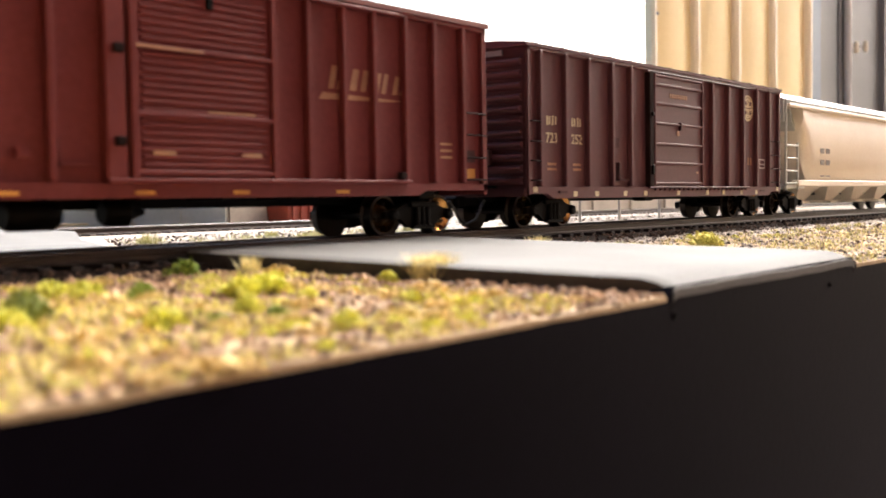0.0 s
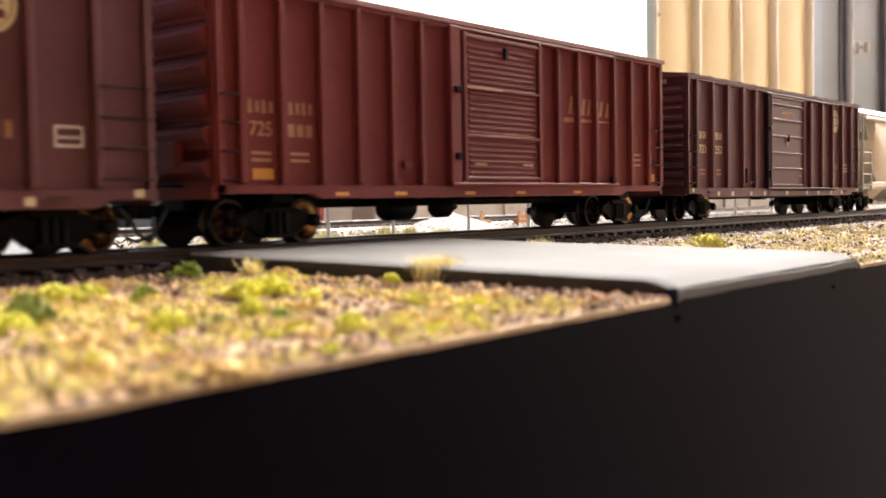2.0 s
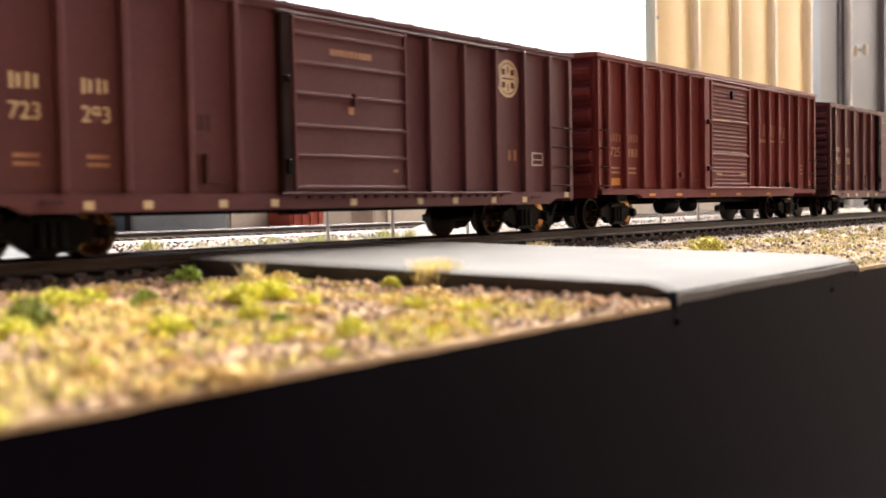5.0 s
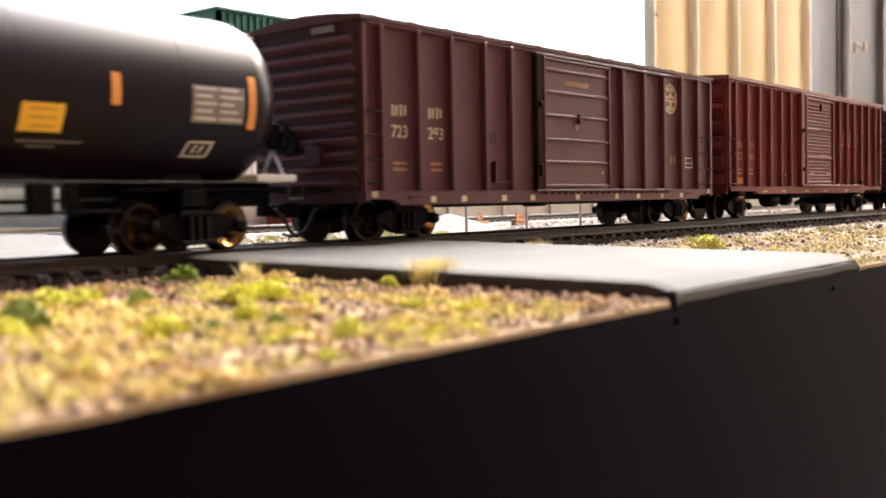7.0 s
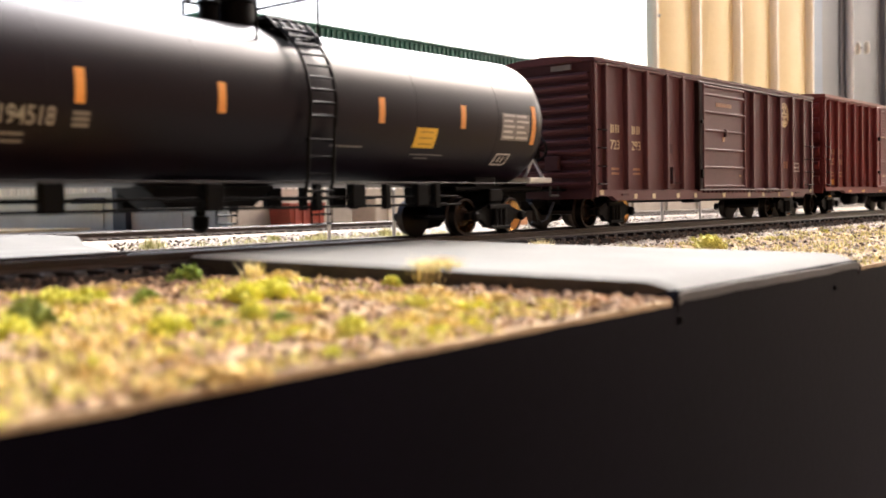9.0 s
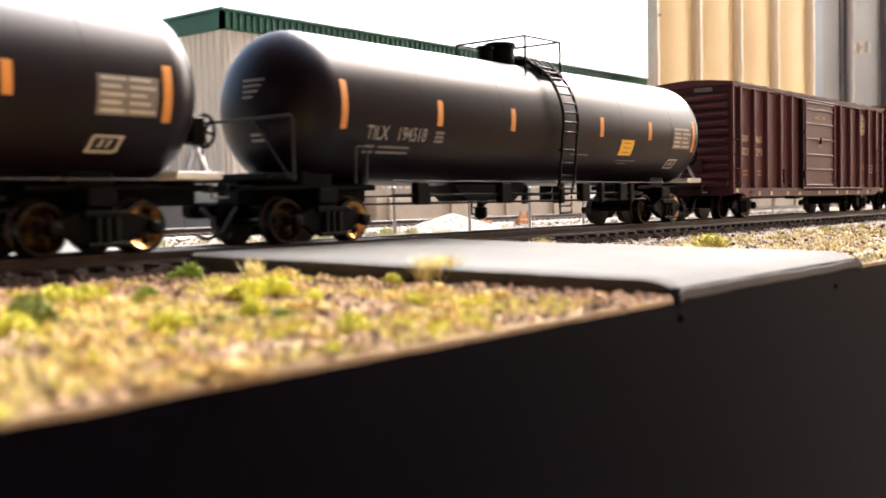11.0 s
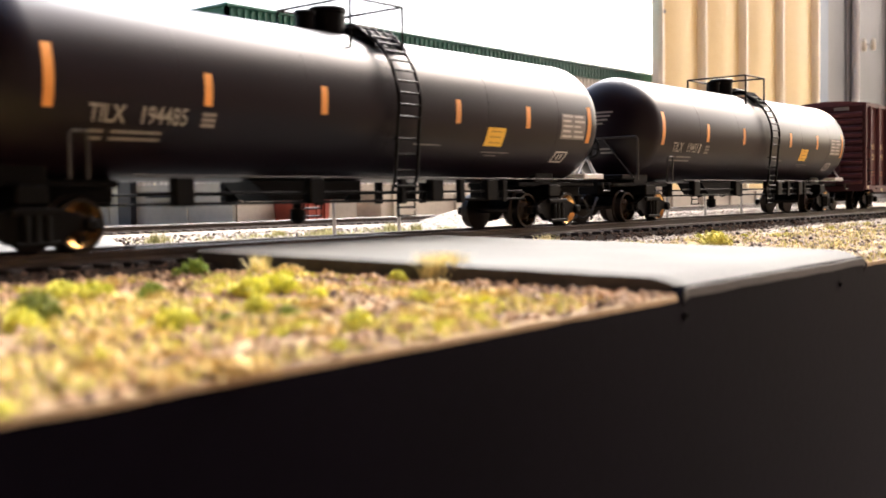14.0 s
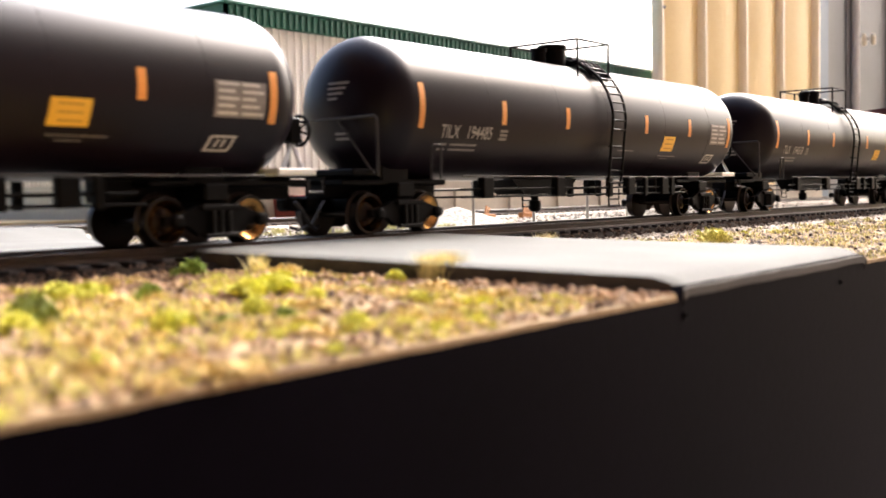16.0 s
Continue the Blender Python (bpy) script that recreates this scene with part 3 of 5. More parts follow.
        side_box(s, sg, X(61.5), X(62), W, 17.75, 15.2, 20.0)
        side_box(s, sg, X(54.0), X(56.4), W, 17.9, 16.2, 17.8)
        part("defect_card_holder", s, RED, car)
        ladder(car, RUNG, X(0.8), X(5.2), sg, (13.2, 18.7, 24.3, 29.7), False)
        ladder(car, RUNG, X(171.6), X(179.4), sg, (13.2, 18.7, 24.3, 29.7), False)
        for x in (33, 52, 78, 100, 128):
            s = Solid()
            side_box(s, sg, X(x) - 2, X(x) + 2, 18.1, 18.2, 10.0, 10.8)
            part("reflector", s, YELLOW_OLD, car, "faded yellow reflector strip")
    y = -W - 0.06
    bars = Solid()
    for i, w2 in enumerate((5.2, 6.2, 5.0, 5.0)):
        xa = 125.2 + (0, 6.6, 14.2, 20.4)[i]
        z0, z1 = 32.6, 37.6 - 0.25 * i
        for xo, xw in ((0.2, w2 * 0.36), (w2 * 0.56, w2 * 0.84)):
            bars.add([(X(xa + xo), y, z0), (X(xa + xw), y, z0), (X(xa + xw + 1.2), y, z1), (X(xa + xo + 1.2), y, z1)], [(0, 1, 2, 3)])
    bars.add([(X(122.6), y, 30.2), (X(146), y, 30.9), (X(150), y, 31.3), (X(123.6), y, 31.7)], [(0, 1, 2, 3)])
    part("slanted_emblem", bars, CREAM_WORN, car, "faded slanted cream emblem with underline")
    for x0b, x1b, z0, z1 in ((8.4, 11.2, 26.6, 29.3), (12.0, 14.8, 26.6, 29.3), (19.2, 22.0, 26.7, 29.4), (22.8, 25.6, 26.7, 29.4)):
        one = Solid().box(X(x0b), X(x0b) + 0.9, y - 0.03, y, z0, z1).box(X(x1b) - 0.9, X(x1b), y - 0.03, y, z0 + 0.2, z1 - 0.2)
        part("stencil_mark", one, CREAM_WORN, car, "worn cream double bar")
    pieces("digit", [(X(18.8 + i * 2.5), X(20.6 + i * 2.5), y - 0.03, y, 22.2, 24.8) for i in range(3)], CREAM_WORN, car)
    pieces("small_print", [(X(a), X(a + 5.2), y - 0.03, y, z, z + 0.6) for a in (9.0, 19.4) for z in (18.4, 17.0)], CREAM_WORN, car)
    pieces("small_print", [(X(163), X(167.5), y - 0.03, y, z, z + 0.6) for z in (18.4, 20.0, 21.6)], CREAM_WORN, car)
    words("725", 4.1, X(11.6), y, 23.4, CREAM_WORN, car)
    pieces("yellow_panel", [(X(9.2), X(14.6), y - 0.03, y, 13.4, 15.6), (X(172.6), X(176.6), y - 0.03, y, 13.6, 16.0)], YELLOW_OLD, car)
    s = Solid().box(X(172.4), X(176.8), y - 0.03, y, 17.6, 20.6)
    part("dark_panel", s, BROWN_DARK, car)
    s = Solid()
    for x in (79.5, 100):
        s.box(X(x), X(x + 5), -18.7, -18.6, 17.2, 18.0)
    s.box(X(76.2), X(91), -19.12, -19.02, 36.2, 36.8)
    s.box(X(92), X(103.5), -18.7, -18.6, 25.3, 25.7)
    part("scuff_marks", s, CREAM_WORN, car)
    under(car, X, L, 18.8, 160.0)
    return car


R, ZC = 17.4, 30.1


def patch(s, x0, x1, z0, z1, skew=0.0, lift=0.07):
    """A rectangle laid on the near side of the tank."""
    n = max(1, int((z1 - z0) / 1.2))
    v = []
    for i in range(n + 1):
        z = z0 + (z1 - z0) * i / n
        y = -math.sqrt((R + lift) ** 2 - (z - ZC) ** 2)
        k = skew * (i / n - 0.5)
        v += [(x0 + k, y, z), (x1 + k, y, z)]
    return s.add(v, [(2 * i, 2 * i + 1, 2 * i + 3, 2 * i + 2) for i in range(n)])


def tank_car(xc, number, label):
    car = thing("tank_car", xc * 0.001, 0, 0, label, "tank car", "freight train")
    a, b = -80.0, 91.5
    prof = []
    for i in range(13):
        t = math.pi / 2 * i / 12
        prof.append((a - 11.5 * math.cos(t), max(R * math.sin(t) ** 0.9, 0.05)))
    for i in range(12, -1, -1):
        t = math.pi / 2 * i / 12
        prof.append((b + 11.5 * math.cos(t), max(R * math.sin(t) ** 0.9, 0.05)))
    part("tank", Solid().lathe(prof, "x", (0, 0, ZC), 64), BLACK, car, "glossy black cylindrical tank with domed ends", True)
    for x in (-52, -20, 6, 42, 74):
        part("weld_seam", Solid().lathe([(x - 0.22, R - 0.05), (x - 0.16, R + 0.03), (x + 0.16, R + 0.03), (x + 0.22, R - 0.05)], "x", (0, 0, ZC), 48), BLACK, car)
    # stub sills, saddles and bolsters
    for x0, x1 in ((-97, -58), (60, 106)):
        part("stub_sill", Solid().box(x0, x1, -3.6, 3.6, 8.6, 13.6, 0.3), BLACK_FLAT, car)
    for x0, x1 in ((-97, -60), (66, 106)):
        part("deck_plate", Solid().box(x0, x1, -9, 9, 11.4, 12.8, 0.3), BLACK_FLAT, car)
    for x in (-79, 79):
        part("saddle", Solid().box(x - 5, x + 5, -9, 9, 12.0, 17.0, 0.6), BLACK_FLAT, car)
        part("bolster", Solid().box(x - 3, x + 3, -12.6, 12.6, 8.4, 12, 0.4), BLACK_FLAT, car)
    for sg in (-1, 1):
        s = Solid()
        s.tube([(-62, sg * 16.2, 13.4), (88, sg * 16.2, 13.4)], 0.2, 6)
        part("side_rail", s, DULL, car, "thin worn steel side rail")
        s = Solid()
        s.tube([(-60, sg * 14.0, 10.2), (60, sg * 14.0, 10.2)], 0.32, 6)
        s.tube([(-60, sg * 14.0, 8.2), (62, sg * 14.0, 8.2)], 0.32, 6)
        for x in (-50, -16, 24, 46):
            s.box(x - 2.2, x + 2.2, sg * 14 - 1.2, sg * 14 + 1.2, 7.8, 13.2, 0.3)
        for x in (12, 34, 52):
            s.box(x - 1.0, x + 1.0, sg * 14 - 0.8, sg * 14 + 0.8, 7.4, 13.2, 0.2)
        part("brake_piping", s, BLACK_FLAT, car)
        s = Solid()
        for z in (4.6, 6.6):
            s.tube([(8.5, sg * 15.8, z + 3), (8.5, sg * 15.8, z), (14.5, sg * 15.8, z), (14.5, sg * 15.8, z + 3)], 0.3, 5)
        part("step", s, BLACK_FLAT, car)
    s = Solid()
    s.prism([(-26, 13), (-20, 8.6), (2, 8.6), (8, 13)], "y", -5, 5)
    s.lathe([(3.4, 0.9), (4.2, 1.8), (6.6, 1.8), (6.8, 1.1), (9, 1.1)], "z", (-9, -1, 0), 12)
    part("outlet_valve", s, BLACK_FLAT, car)
    # side ladder, platform, railing and dome
    climb = None
    for x in (6.0, 13.4):
        pts = [(x, -16.6, 10.5), (x, -17.6, 14.0)]
        for i in range(13):
            t = radians(-12 + i * 7.6)
            pts.append((x, -(R + 1.7) * math.cos(t), ZC + (R + 1.7) * math.sin(t)))
        stile = part("stile" if climb else "side_ladder", Solid().tube(pts, 0.42, 6), BLACK_FLAT, climb or car, "" if climb else "curved black side ladder")
        climb = climb or stile
    for i in range(15):
        if i < 4:
            y, z = -17.5, 11.5 + i * 3.6
        else:
            t = radians(-12 + (i - 3.6) * 8.2)
            y, z = -(R + 1.7) * math.cos(t), ZC + (R + 1.7) * math.sin(t)
        part("rung", Solid().tube([(6.0, y, z), (13.4, y, z)], 0.36, 5), BLACK_FLAT, climb)
    s = Solid()
    top = ZC + R
    plate = [(-12.4, top - 4.4), (-7.5, top - 0.1), (-4, top + 0.5), (4, top + 0.5), (7.5, top - 0.1), (12.4, top - 4.4)]
    s.prism([(y, z + 0.7) for y, z in plate] + plate[::-1], "x", 5.5, 16.5)
    for k in range(5):
        x = 5.5 + k * 2.6
        s.tube([(x, -12.6, top - 3.8), (x, -7.6, top + 0.9), (x, 7.6, top + 0.9), (x, 12.6, top - 3.8)], 0.3, 5)
    platform = part("platform", s, BLACK_FLAT, car)
    for y in (-12, 12):
        for x in (-2, 15.5):
            part("rail_post", Solid().tube([(x, y, top - 4.9), (x, y, top + 6.3)], 0.36, 6), BLACK_FLAT, platform)
        part("handrail", Solid().tube([(-2, y, top + 6.2), (15.5, y, top + 6.2)], 0.3, 6), BLACK_FLAT, platform)
    for x in (-2, 15.5):
        part("handrail", Solid().tube([(x, -12, top + 6.2), (x, 12, top + 6.2)], 0.3, 6), BLACK_FLAT, platform)
    s = Solid().lathe([(top - 2, 4.2), (top + 4.4, 4.2), (top + 4.6, 4.5), (top + 5.6, 4.5), (top + 5.9, 4.0)], "z", (2.6, 0, 0), 24)
    part("manway_dome", s, BLACK_FLAT, car, round_off=True)
    s = Solid().lathe([(top - 2, 2.2), (top + 3.2, 2.2), (top + 3.4, 2.5), (top + 4.3, 2.5)], "z", (-4.4, 0, 0), 16)
    part("valve_housing", s, BLACK_FLAT, car, round_off=True)
    s = Solid().lathe([(top - 1, 1.4), (top + 1.9, 1.4), (top + 2.1, 1.9), (top + 2.9, 1.3)], "z", (10.4, 0, 0), 14)
    s.lathe([(8, 0.9), (16, 0.9)], "x", (0, -3, top + 1.8), 10)
    part("vent_fitting", s, BLACK_FLAT, car, round_off=True)
    # end platforms, end rails, brake wheel
    for sg in (-1, 1):
        e = -97 if sg < 0 else 106
        s = Solid().box(min(e, e - sg * 11), max(e, e - sg * 9), -12.5, 12.5, 13.6, 15.2, 0.3)
        part("end_platform", s, BLACK_FLAT if sg < 0 else WHITE_PAINT, car, "" if sg < 0 else "white painted end platform")
        if sg > 0:
            for y in (-15, 15):
                part("end_step", Solid().tube([(101, y, 12.6), (101, y, 10), (105, y, 10), (105, y, 12.6)], 0.34, 6), DULL, car)
        else:
            for y in (-15, 15):
                part("end_rail", Solid().tube([(-91.5, y, 13.4), (-91.5, y, 26.4), (-91.5, y * 0.96, 27.1)], 0.36, 6), DULL, car)
                part("grab_iron", Solid().tube([(-74.5, y * 1.09, 12.8), (-74.5, y * 1.11, 20.4), (-74.0, y * 1.11, 20.9), (-71.5, y * 1.11, 20.9), (-71.0, y * 1.11, 20.4), (-71.0, y * 1.09, 12.8)], 0.3, 5), DULL, car)
            part("cross_rail", Solid().tube([(-91.5, -14.4, 27.1), (-91.5, 14.4, 27.1)], 0.36, 6), DULL, car)
            part("diagonal_brace", Solid().tube([(-91.0, -13.2, 14.0), (-91.4, -2.5, 26.8)], 0.3, 5), DULL, car)
        coupler(car, e, sg)
    s = Solid()
    ring = [(105.2, -8 + 3.2 * math.cos(k * math.pi / 10), 23.4 + 3.2 * math.sin(k * math.pi / 10)) for k in range(21)]
    s.tube(ring, 0.4, 6)
    for k in range(3):
        t = k * math.pi / 3 + 0.3
        s.tube([(105.2, -8 - 3.2 * math.cos(t), 23.4 - 3.2 * math.sin(t)), (105.2, -8 + 3.2 * math.cos(t), 23.4 + 3.2 * math.sin(t))], 0.3, 5)
    s.lathe([(99, 0.8), (105.4, 0.8)], "x", (0, -8, 23.4), 10)
    s.box(101, 104.4, -9.6, -6.4, 20.6, 26.2, 0.4)
    part("brake_wheel", s, BLACK_FLAT, car)
    s = Solid()
    s.tube([(103, -11.5, 14.4), (103, -8, 20.8), (103, -4.5, 14.4)], 0.6, 6)
    part("brake_stand", s, STEEL, car, "bright steel brake stand")
    # marks on the near side
    for x, z0, z1 in ((-78.3, 24.7, 35.8), (-45.8, 26.6, 33.2), (-15.6, 26.6, 33.0), (29.6, 26.8, 33.0), (59.3, 26.8, 33.0), (90.0, 23.8, 34.6)):
        part("reflector_stripe", patch(Solid(), x - 0.95, x + 0.95, z0, z1 - 0.5), ORANGE, car, "orange reflective stripe")
    plac = part("placard", patch(Solid(), 41.8, 49.6, 21.7, 26.4, 0.3, 0.12), YELLOW, car, "yellow placard with dark print")
    s = Solid()
    for z in (22.6, 24.0, 25.4):
        patch(s, 43.4, 48.2, z - 0.15, z + 0.15, 0, 0.2)
    part("print", s, INK, plac)
    s = Solid()
    patch(s, 75.5, 88.0, 24.6, 31.6, 0, 0.06)
    part("stencil_panel", s, GREY_MARK, car, "grey stencilled data panel")
    for i, z in enumerate((25.4, 26.8, 28.2, 29.6, 31.0)):
        part("stencil_line", patch(Solid(), 76.2, 81.2 - (i % 2), z - 0.3, z + 0.3, 0, 0.14), WHITE_MARK, car)
        part("stencil_line", patch(Solid(), 82.0, 87.4 - (i % 3), z - 0.3, z + 0.3, 0, 0.14), WHITE_MARK, car)
    s = Solid()
    for x0, x1, z0, z1 in ((76.0, 82.2, 20.8, 21.2), (75.2, 81.2, 18.2, 18.6), (75.6, 76.2, 18.5, 21.0), (81.2, 81.8, 18.5, 21.0), (77.6, 78.2, 19.0, 20.5), (79.2, 79.8, 19.0, 20.5)):
        patch(s, x0, x1, z0, z1, 0.6, 0.1)
    part("outlined_mark", s, WHITE_MARK, car)
    for x0, x1, z, d in ((-70, -67, 20.0, 0.25), (-70, -67, 21.2, 0.25), (-65.6, -55, 20.0, 0.25), (-65.6, -55, 21.2, 0.25), (15, 25, 21.4, 0.14), (42, 54, 20.2, 0.14), (44, 49, 19.4, 0.14)):
        part("small_print", patch(Solid(), x0, x1, z - d, z + d, 0, 0.08), GREY_MARK, car)
    s = Solid()
    for z in (23.0, 24.0, 25.0):
        patch(s, -46.8, -43.6, z - 0.35, z + 0.35, 0, 0.08)
    part("faint_stencil", s, GREY_MARK, car)
    for text, x in (("TILX", -67.0), (number, -55.2)):
        if number:
            tx = words(text, 3.5, x, 0, 0, WHITE_MARK, car, "lettering" if x < -60 else "number")
            for v in tx.data.vertices:
                v.co.z = v.co.z * 1.25 + 0.0241
                v.co.y = -math.sqrt((R + 0.09) ** 2 - (v.co.z * 1000 - ZC) ** 2) * 0.001
    s = Solid()
    for z, y0, y1 in ((35.4, -5.6, 0.6), (34.2, -4.8, 0.6), (33.0, -4.0, 0.6), (31.8, -2.4, 0.6), (23.6, -5, -1), (22.4, -5, -1)):
        v = []
        for i in range(5):
            y = y0 + (y1 - y0) * i / 4
            for dz in (-0.3, 0.3):
                rr = min(math.hypot(y, z + dz - ZC) / R, 0.999)
                v.append((a - 11.5 * math.sqrt(1 - rr ** 2.2) - 0.12, y, z + dz))
        part("head_stencil", Solid().add(v, [(2 * i, 2 * i + 1, 2 * i + 3, 2 * i + 2) for i in range(4)]), GREY_MARK, car)
    for x in (-79, 79):
        truck(car, x)
    CARS.append(car)
    return car


def covered_hopper(x0):
    L = 206.0
    h = L / 2
    car = thing("covered_hopper", x0 * 0.001 + h * 0.001, 0, 0, "pale tan curved-side covered hopper with grey ladder ends", "hopper car", "freight train")
    X = lambda x: x - h
    ring = [(-14.5, 13.0), (-16.9, 18), (-18.0, 25), (-18.2, 32), (-17.8, 39), (-16.6, 44.5), (-15.2, 46.6), (15.2, 46.6), (16.6, 44.5), (17.8, 39), (18.2, 32), (18.0, 25), (16.9, 18), (14.5, 13.0)]
    s = Solid()
    n = len(ring)
    stations = [(20, 0.35), (24, 0.62), (29, 0.85), (34, 1.0), (L - 34, 1.0), (L - 29, 0.85), (L - 24, 0.62), (L - 20, 0.35)]
    v, f = [], []
    for x, k in stations:
        v += [(X(x), y, 46.6 + (z - 46.6) * k) for y, z in ring]
    for i in range(len(stations) - 1):
        f += [(i * n + j, i * n + (j + 1) % n, (i + 1) * n + (j + 1) % n, (i + 1) * n + j) for j in range(n)]
    f += [tuple(range(n)), tuple(range((len(stations) - 1) * n, len(stations) * n))]
    s.add(v, f)
    part("body", s, PALE, car, "smooth curved tan body", True)
    s = Solid().prism([(-16.4, 46.2), (-16.9, 47.2), (-12, 50.2), (-6, 51.4), (6, 51.4), (12, 50.2), (16.9, 47.2), (16.4, 46.2)], "x", X(1), X(L - 1))
    part("roof", s, PALE_GREY, car, "pale grey roof")
    s = Solid()
    for i in range(22):
        x = X(10 + i * 8.6)
        s.box(x, x + 5.6, -4.6, 4.6, 51.4, 52.2, 0.2)
    part("roof_hatches", s, PALE_GREY, car)
    for sg in (-1, 1):
        s = Solid()
        side_box(s, sg, X(14), X(L - 14), 15.4, 18.4, 11.6, 14.4, 0.4)
        part("side_sill", s, PALE, car)
        s = Solid()
        side_box(s, sg, X(4), X(L - 4), 16.4, 18.6, 44.2, 45.6, 0.3)
        part("eave_rail", s, PALE, car)
        for e, o in ((2, 1), (L - 2, -1)):
            s = Solid()
            for x in (e, e + o * 13):
                s.tube([(X(x), sg * 17.6, 10.2), (X(x), sg * 17.6, 47 if x == e else 30)], 0.5, 6)
            for z in (13.0, 18.0, 23.2, 28.4):
                s.tube([(X(e), sg * 17.7, z), (X(e + o * 13), sg * 17.7, z)], 0.4, 6)
            part("ladder", s, PALE_GREY, car, "pale grey ladder")
        s = Solid()
        for x in (40, 47):
            for z in (21, 26, 15.8):
                side_box(s, sg, X(x), X(x + 5), 18.2, 18.28, z, z + 2.2 if z > 16 else z + 0.7)
        part("lettering", s, GREY_MARK, car)
    for e, o in ((1, 1), (L - 1, -1)):
        s = Solid()
        s.prism([(X(e), 12), (X(e + o * 22), 12), (X(e + o * 26), 44), (X(e + o * 2), 46.5), (X(e + o * 2), 40), (X(e + o * 14), 22), (X(e), 14)], "y", -1, 1)
        s.box(min(X(e), X(e + o * 22)), max(X(e), X(e + o * 22)), -17.4, 17.4, 10.8, 12.4, 0.3)
        for y in (-14, 14):
            s.box(min(X(e), X(e + o * 1.4)), max(X(e), X(e + o * 1.4)), y - 0.8, y + 0.8, 11, 47)
        s.box(min(X(e), X(e + o * 1.6)), max(X(e), X(e + o * 1.6)), -17, 17, 38, 47)
        part("end_frame", s, PALE_GREY, car)
        s = Solid()
        s.prism([(X(e + o * 13), 44), (X(e + o * 14.5), 44), (X(e + o * 36), 13), (X(e + o * 34), 13)], "y", -14.5, 14.5)
        part("slope_sheet", s, PALE_GREY, car)
        coupler(car, X(e), -o)
    for k in range(4):
        x = X(48 + k * 37)
        s = Solid()
        s.add([(x - 16, -12, 13.5), (x + 16, -12, 13.5), (x + 16, 12, 13.5), (x - 16, 12, 13.5), (x - 4, -6, 5.0), (x + 4, -6, 5.0), (x + 4, 6, 5.0), (x - 4, 6, 5.0)],
              [(0, 1, 2, 3), (4, 7, 6, 5), (0, 4, 5, 1), (1, 5, 6, 2), (2, 6, 7, 3), (3, 7, 4, 0)])
        s.box(x - 5, x + 5, -9, 9, 4.2, 5.4, 0.3)
        part("discharge_bay", s, PALE, car)
    part("centre_sill", Solid().box(X(4), X(L - 4), -3, 3, 8, 12, 0.3), BLACK_FLAT, car)
    for x in (19, L - 19):
        truck(car, X(x))
    CARS.append(car)


covered_hopper(573.5)
brown_boxcar(391.0, "dark mineral-brown ribbed steel boxcar with round cream emblem", ("723", "252"))
red_boxcar(191.9)
brown_boxcar(0.0, "clean mineral-brown ribbed steel boxcar coupled ahead of tank cars", ("723", "293"))
tank_car(-121.0, "194518", "glossy black tank car with orange reflector stripes")
tank_car(-335.0, "194485", "glossy black tank car with white number and yellow placard")
tank_car(-549.0, "", "glossy black tank car at the tail of the string")
# standing places of the cars before the train's travel is added
HOME = [car.location.x for car in CARS]


# ---- layout: board, ground, road, tracks ----
def ramp(x, pts):
    for (a, u), (b, w) in zip(pts, pts[1:]):
        if x <= b:
            return u + (w - u) * max(0.0, min(1.0, (x - a) / (b - a)))
    return pts[-1][1]


def lay(x, y):
    """Height of the bare ground in metres."""
    if y < -0.012:
        base = ramp(y, ((-0.104, -0.0071), (-0.085, -0.0066), (-0.03, -0.0046), (-0.012, -0.0048)))
    else:
        base = -0.0042
    amp = 0.0007 if y < -0.02 else 0.0003
    amp *= ramp(y, ((-0.104, 0.25), (-0.098, 1.0)))
    return base + amp * (noise.noise((x * 160, y * 160, 1.3)) + 0.6 * noise.noise((x * 420, y * 420, 7.7)))


def ground_sheet():
    xs = [-0.8 + 0.08 * i for i in range(10)] + [-0.012 + 0.0011 * i for i in range(330)] + [0.36 + 0.01 * i for i in range(34)] + [0.72 + 0.12 * i for i in range(22)]
    ys = [-0.104 + 0.0011 * i for i in range(84)] + [-0.01 + 0.004 * i for i in range(30)] + [0.115 + 0.06 * i for i in range(28)]
    v = [(x * 1000, -103.2 if y < -0.1035 and 0.1435 < x < 0.2322 else y * 1000, lay(x, y) * 1000) for x in xs for y in ys]
    n = len(ys)
    s = Solid().add(v, [(i * n + j, (i + 1) * n + j, (i + 1) * n + j + 1, i * n + j + 1) for i in range(len(xs) - 1) for j in range(n - 1)])
    # pale gravel beyond the track and beside it past the road
    s.m = [2 if ys[j] > 0.0 or (xs[i] > 0.19 and ys[j] > -0.045 + 0.02 * noise.noise((xs[i] * 40, ys[j] * 40, 3))) else 0 for i in range(len(xs) - 1) for j in range(n - 1)]
    s.k = 1
    m = len(s.v)
    s.v += [(x * 1000, -103.2 if 0.1435 < x < 0.2322 else -104.0, -7.85 + 0.15 * noise.noise((x * 120, 0, 5))) for x in xs]
    for i in range(len(xs) - 1):
        s.f.append((i * n, m + i, m + i + 1, (i + 1) * n))
        s.m.append(1)
    return solo("ground", s, [SOIL, LIP, PALE_GROUND], "straw-coloured model landscape ground with sandy front edge", "ground", kind="structure")


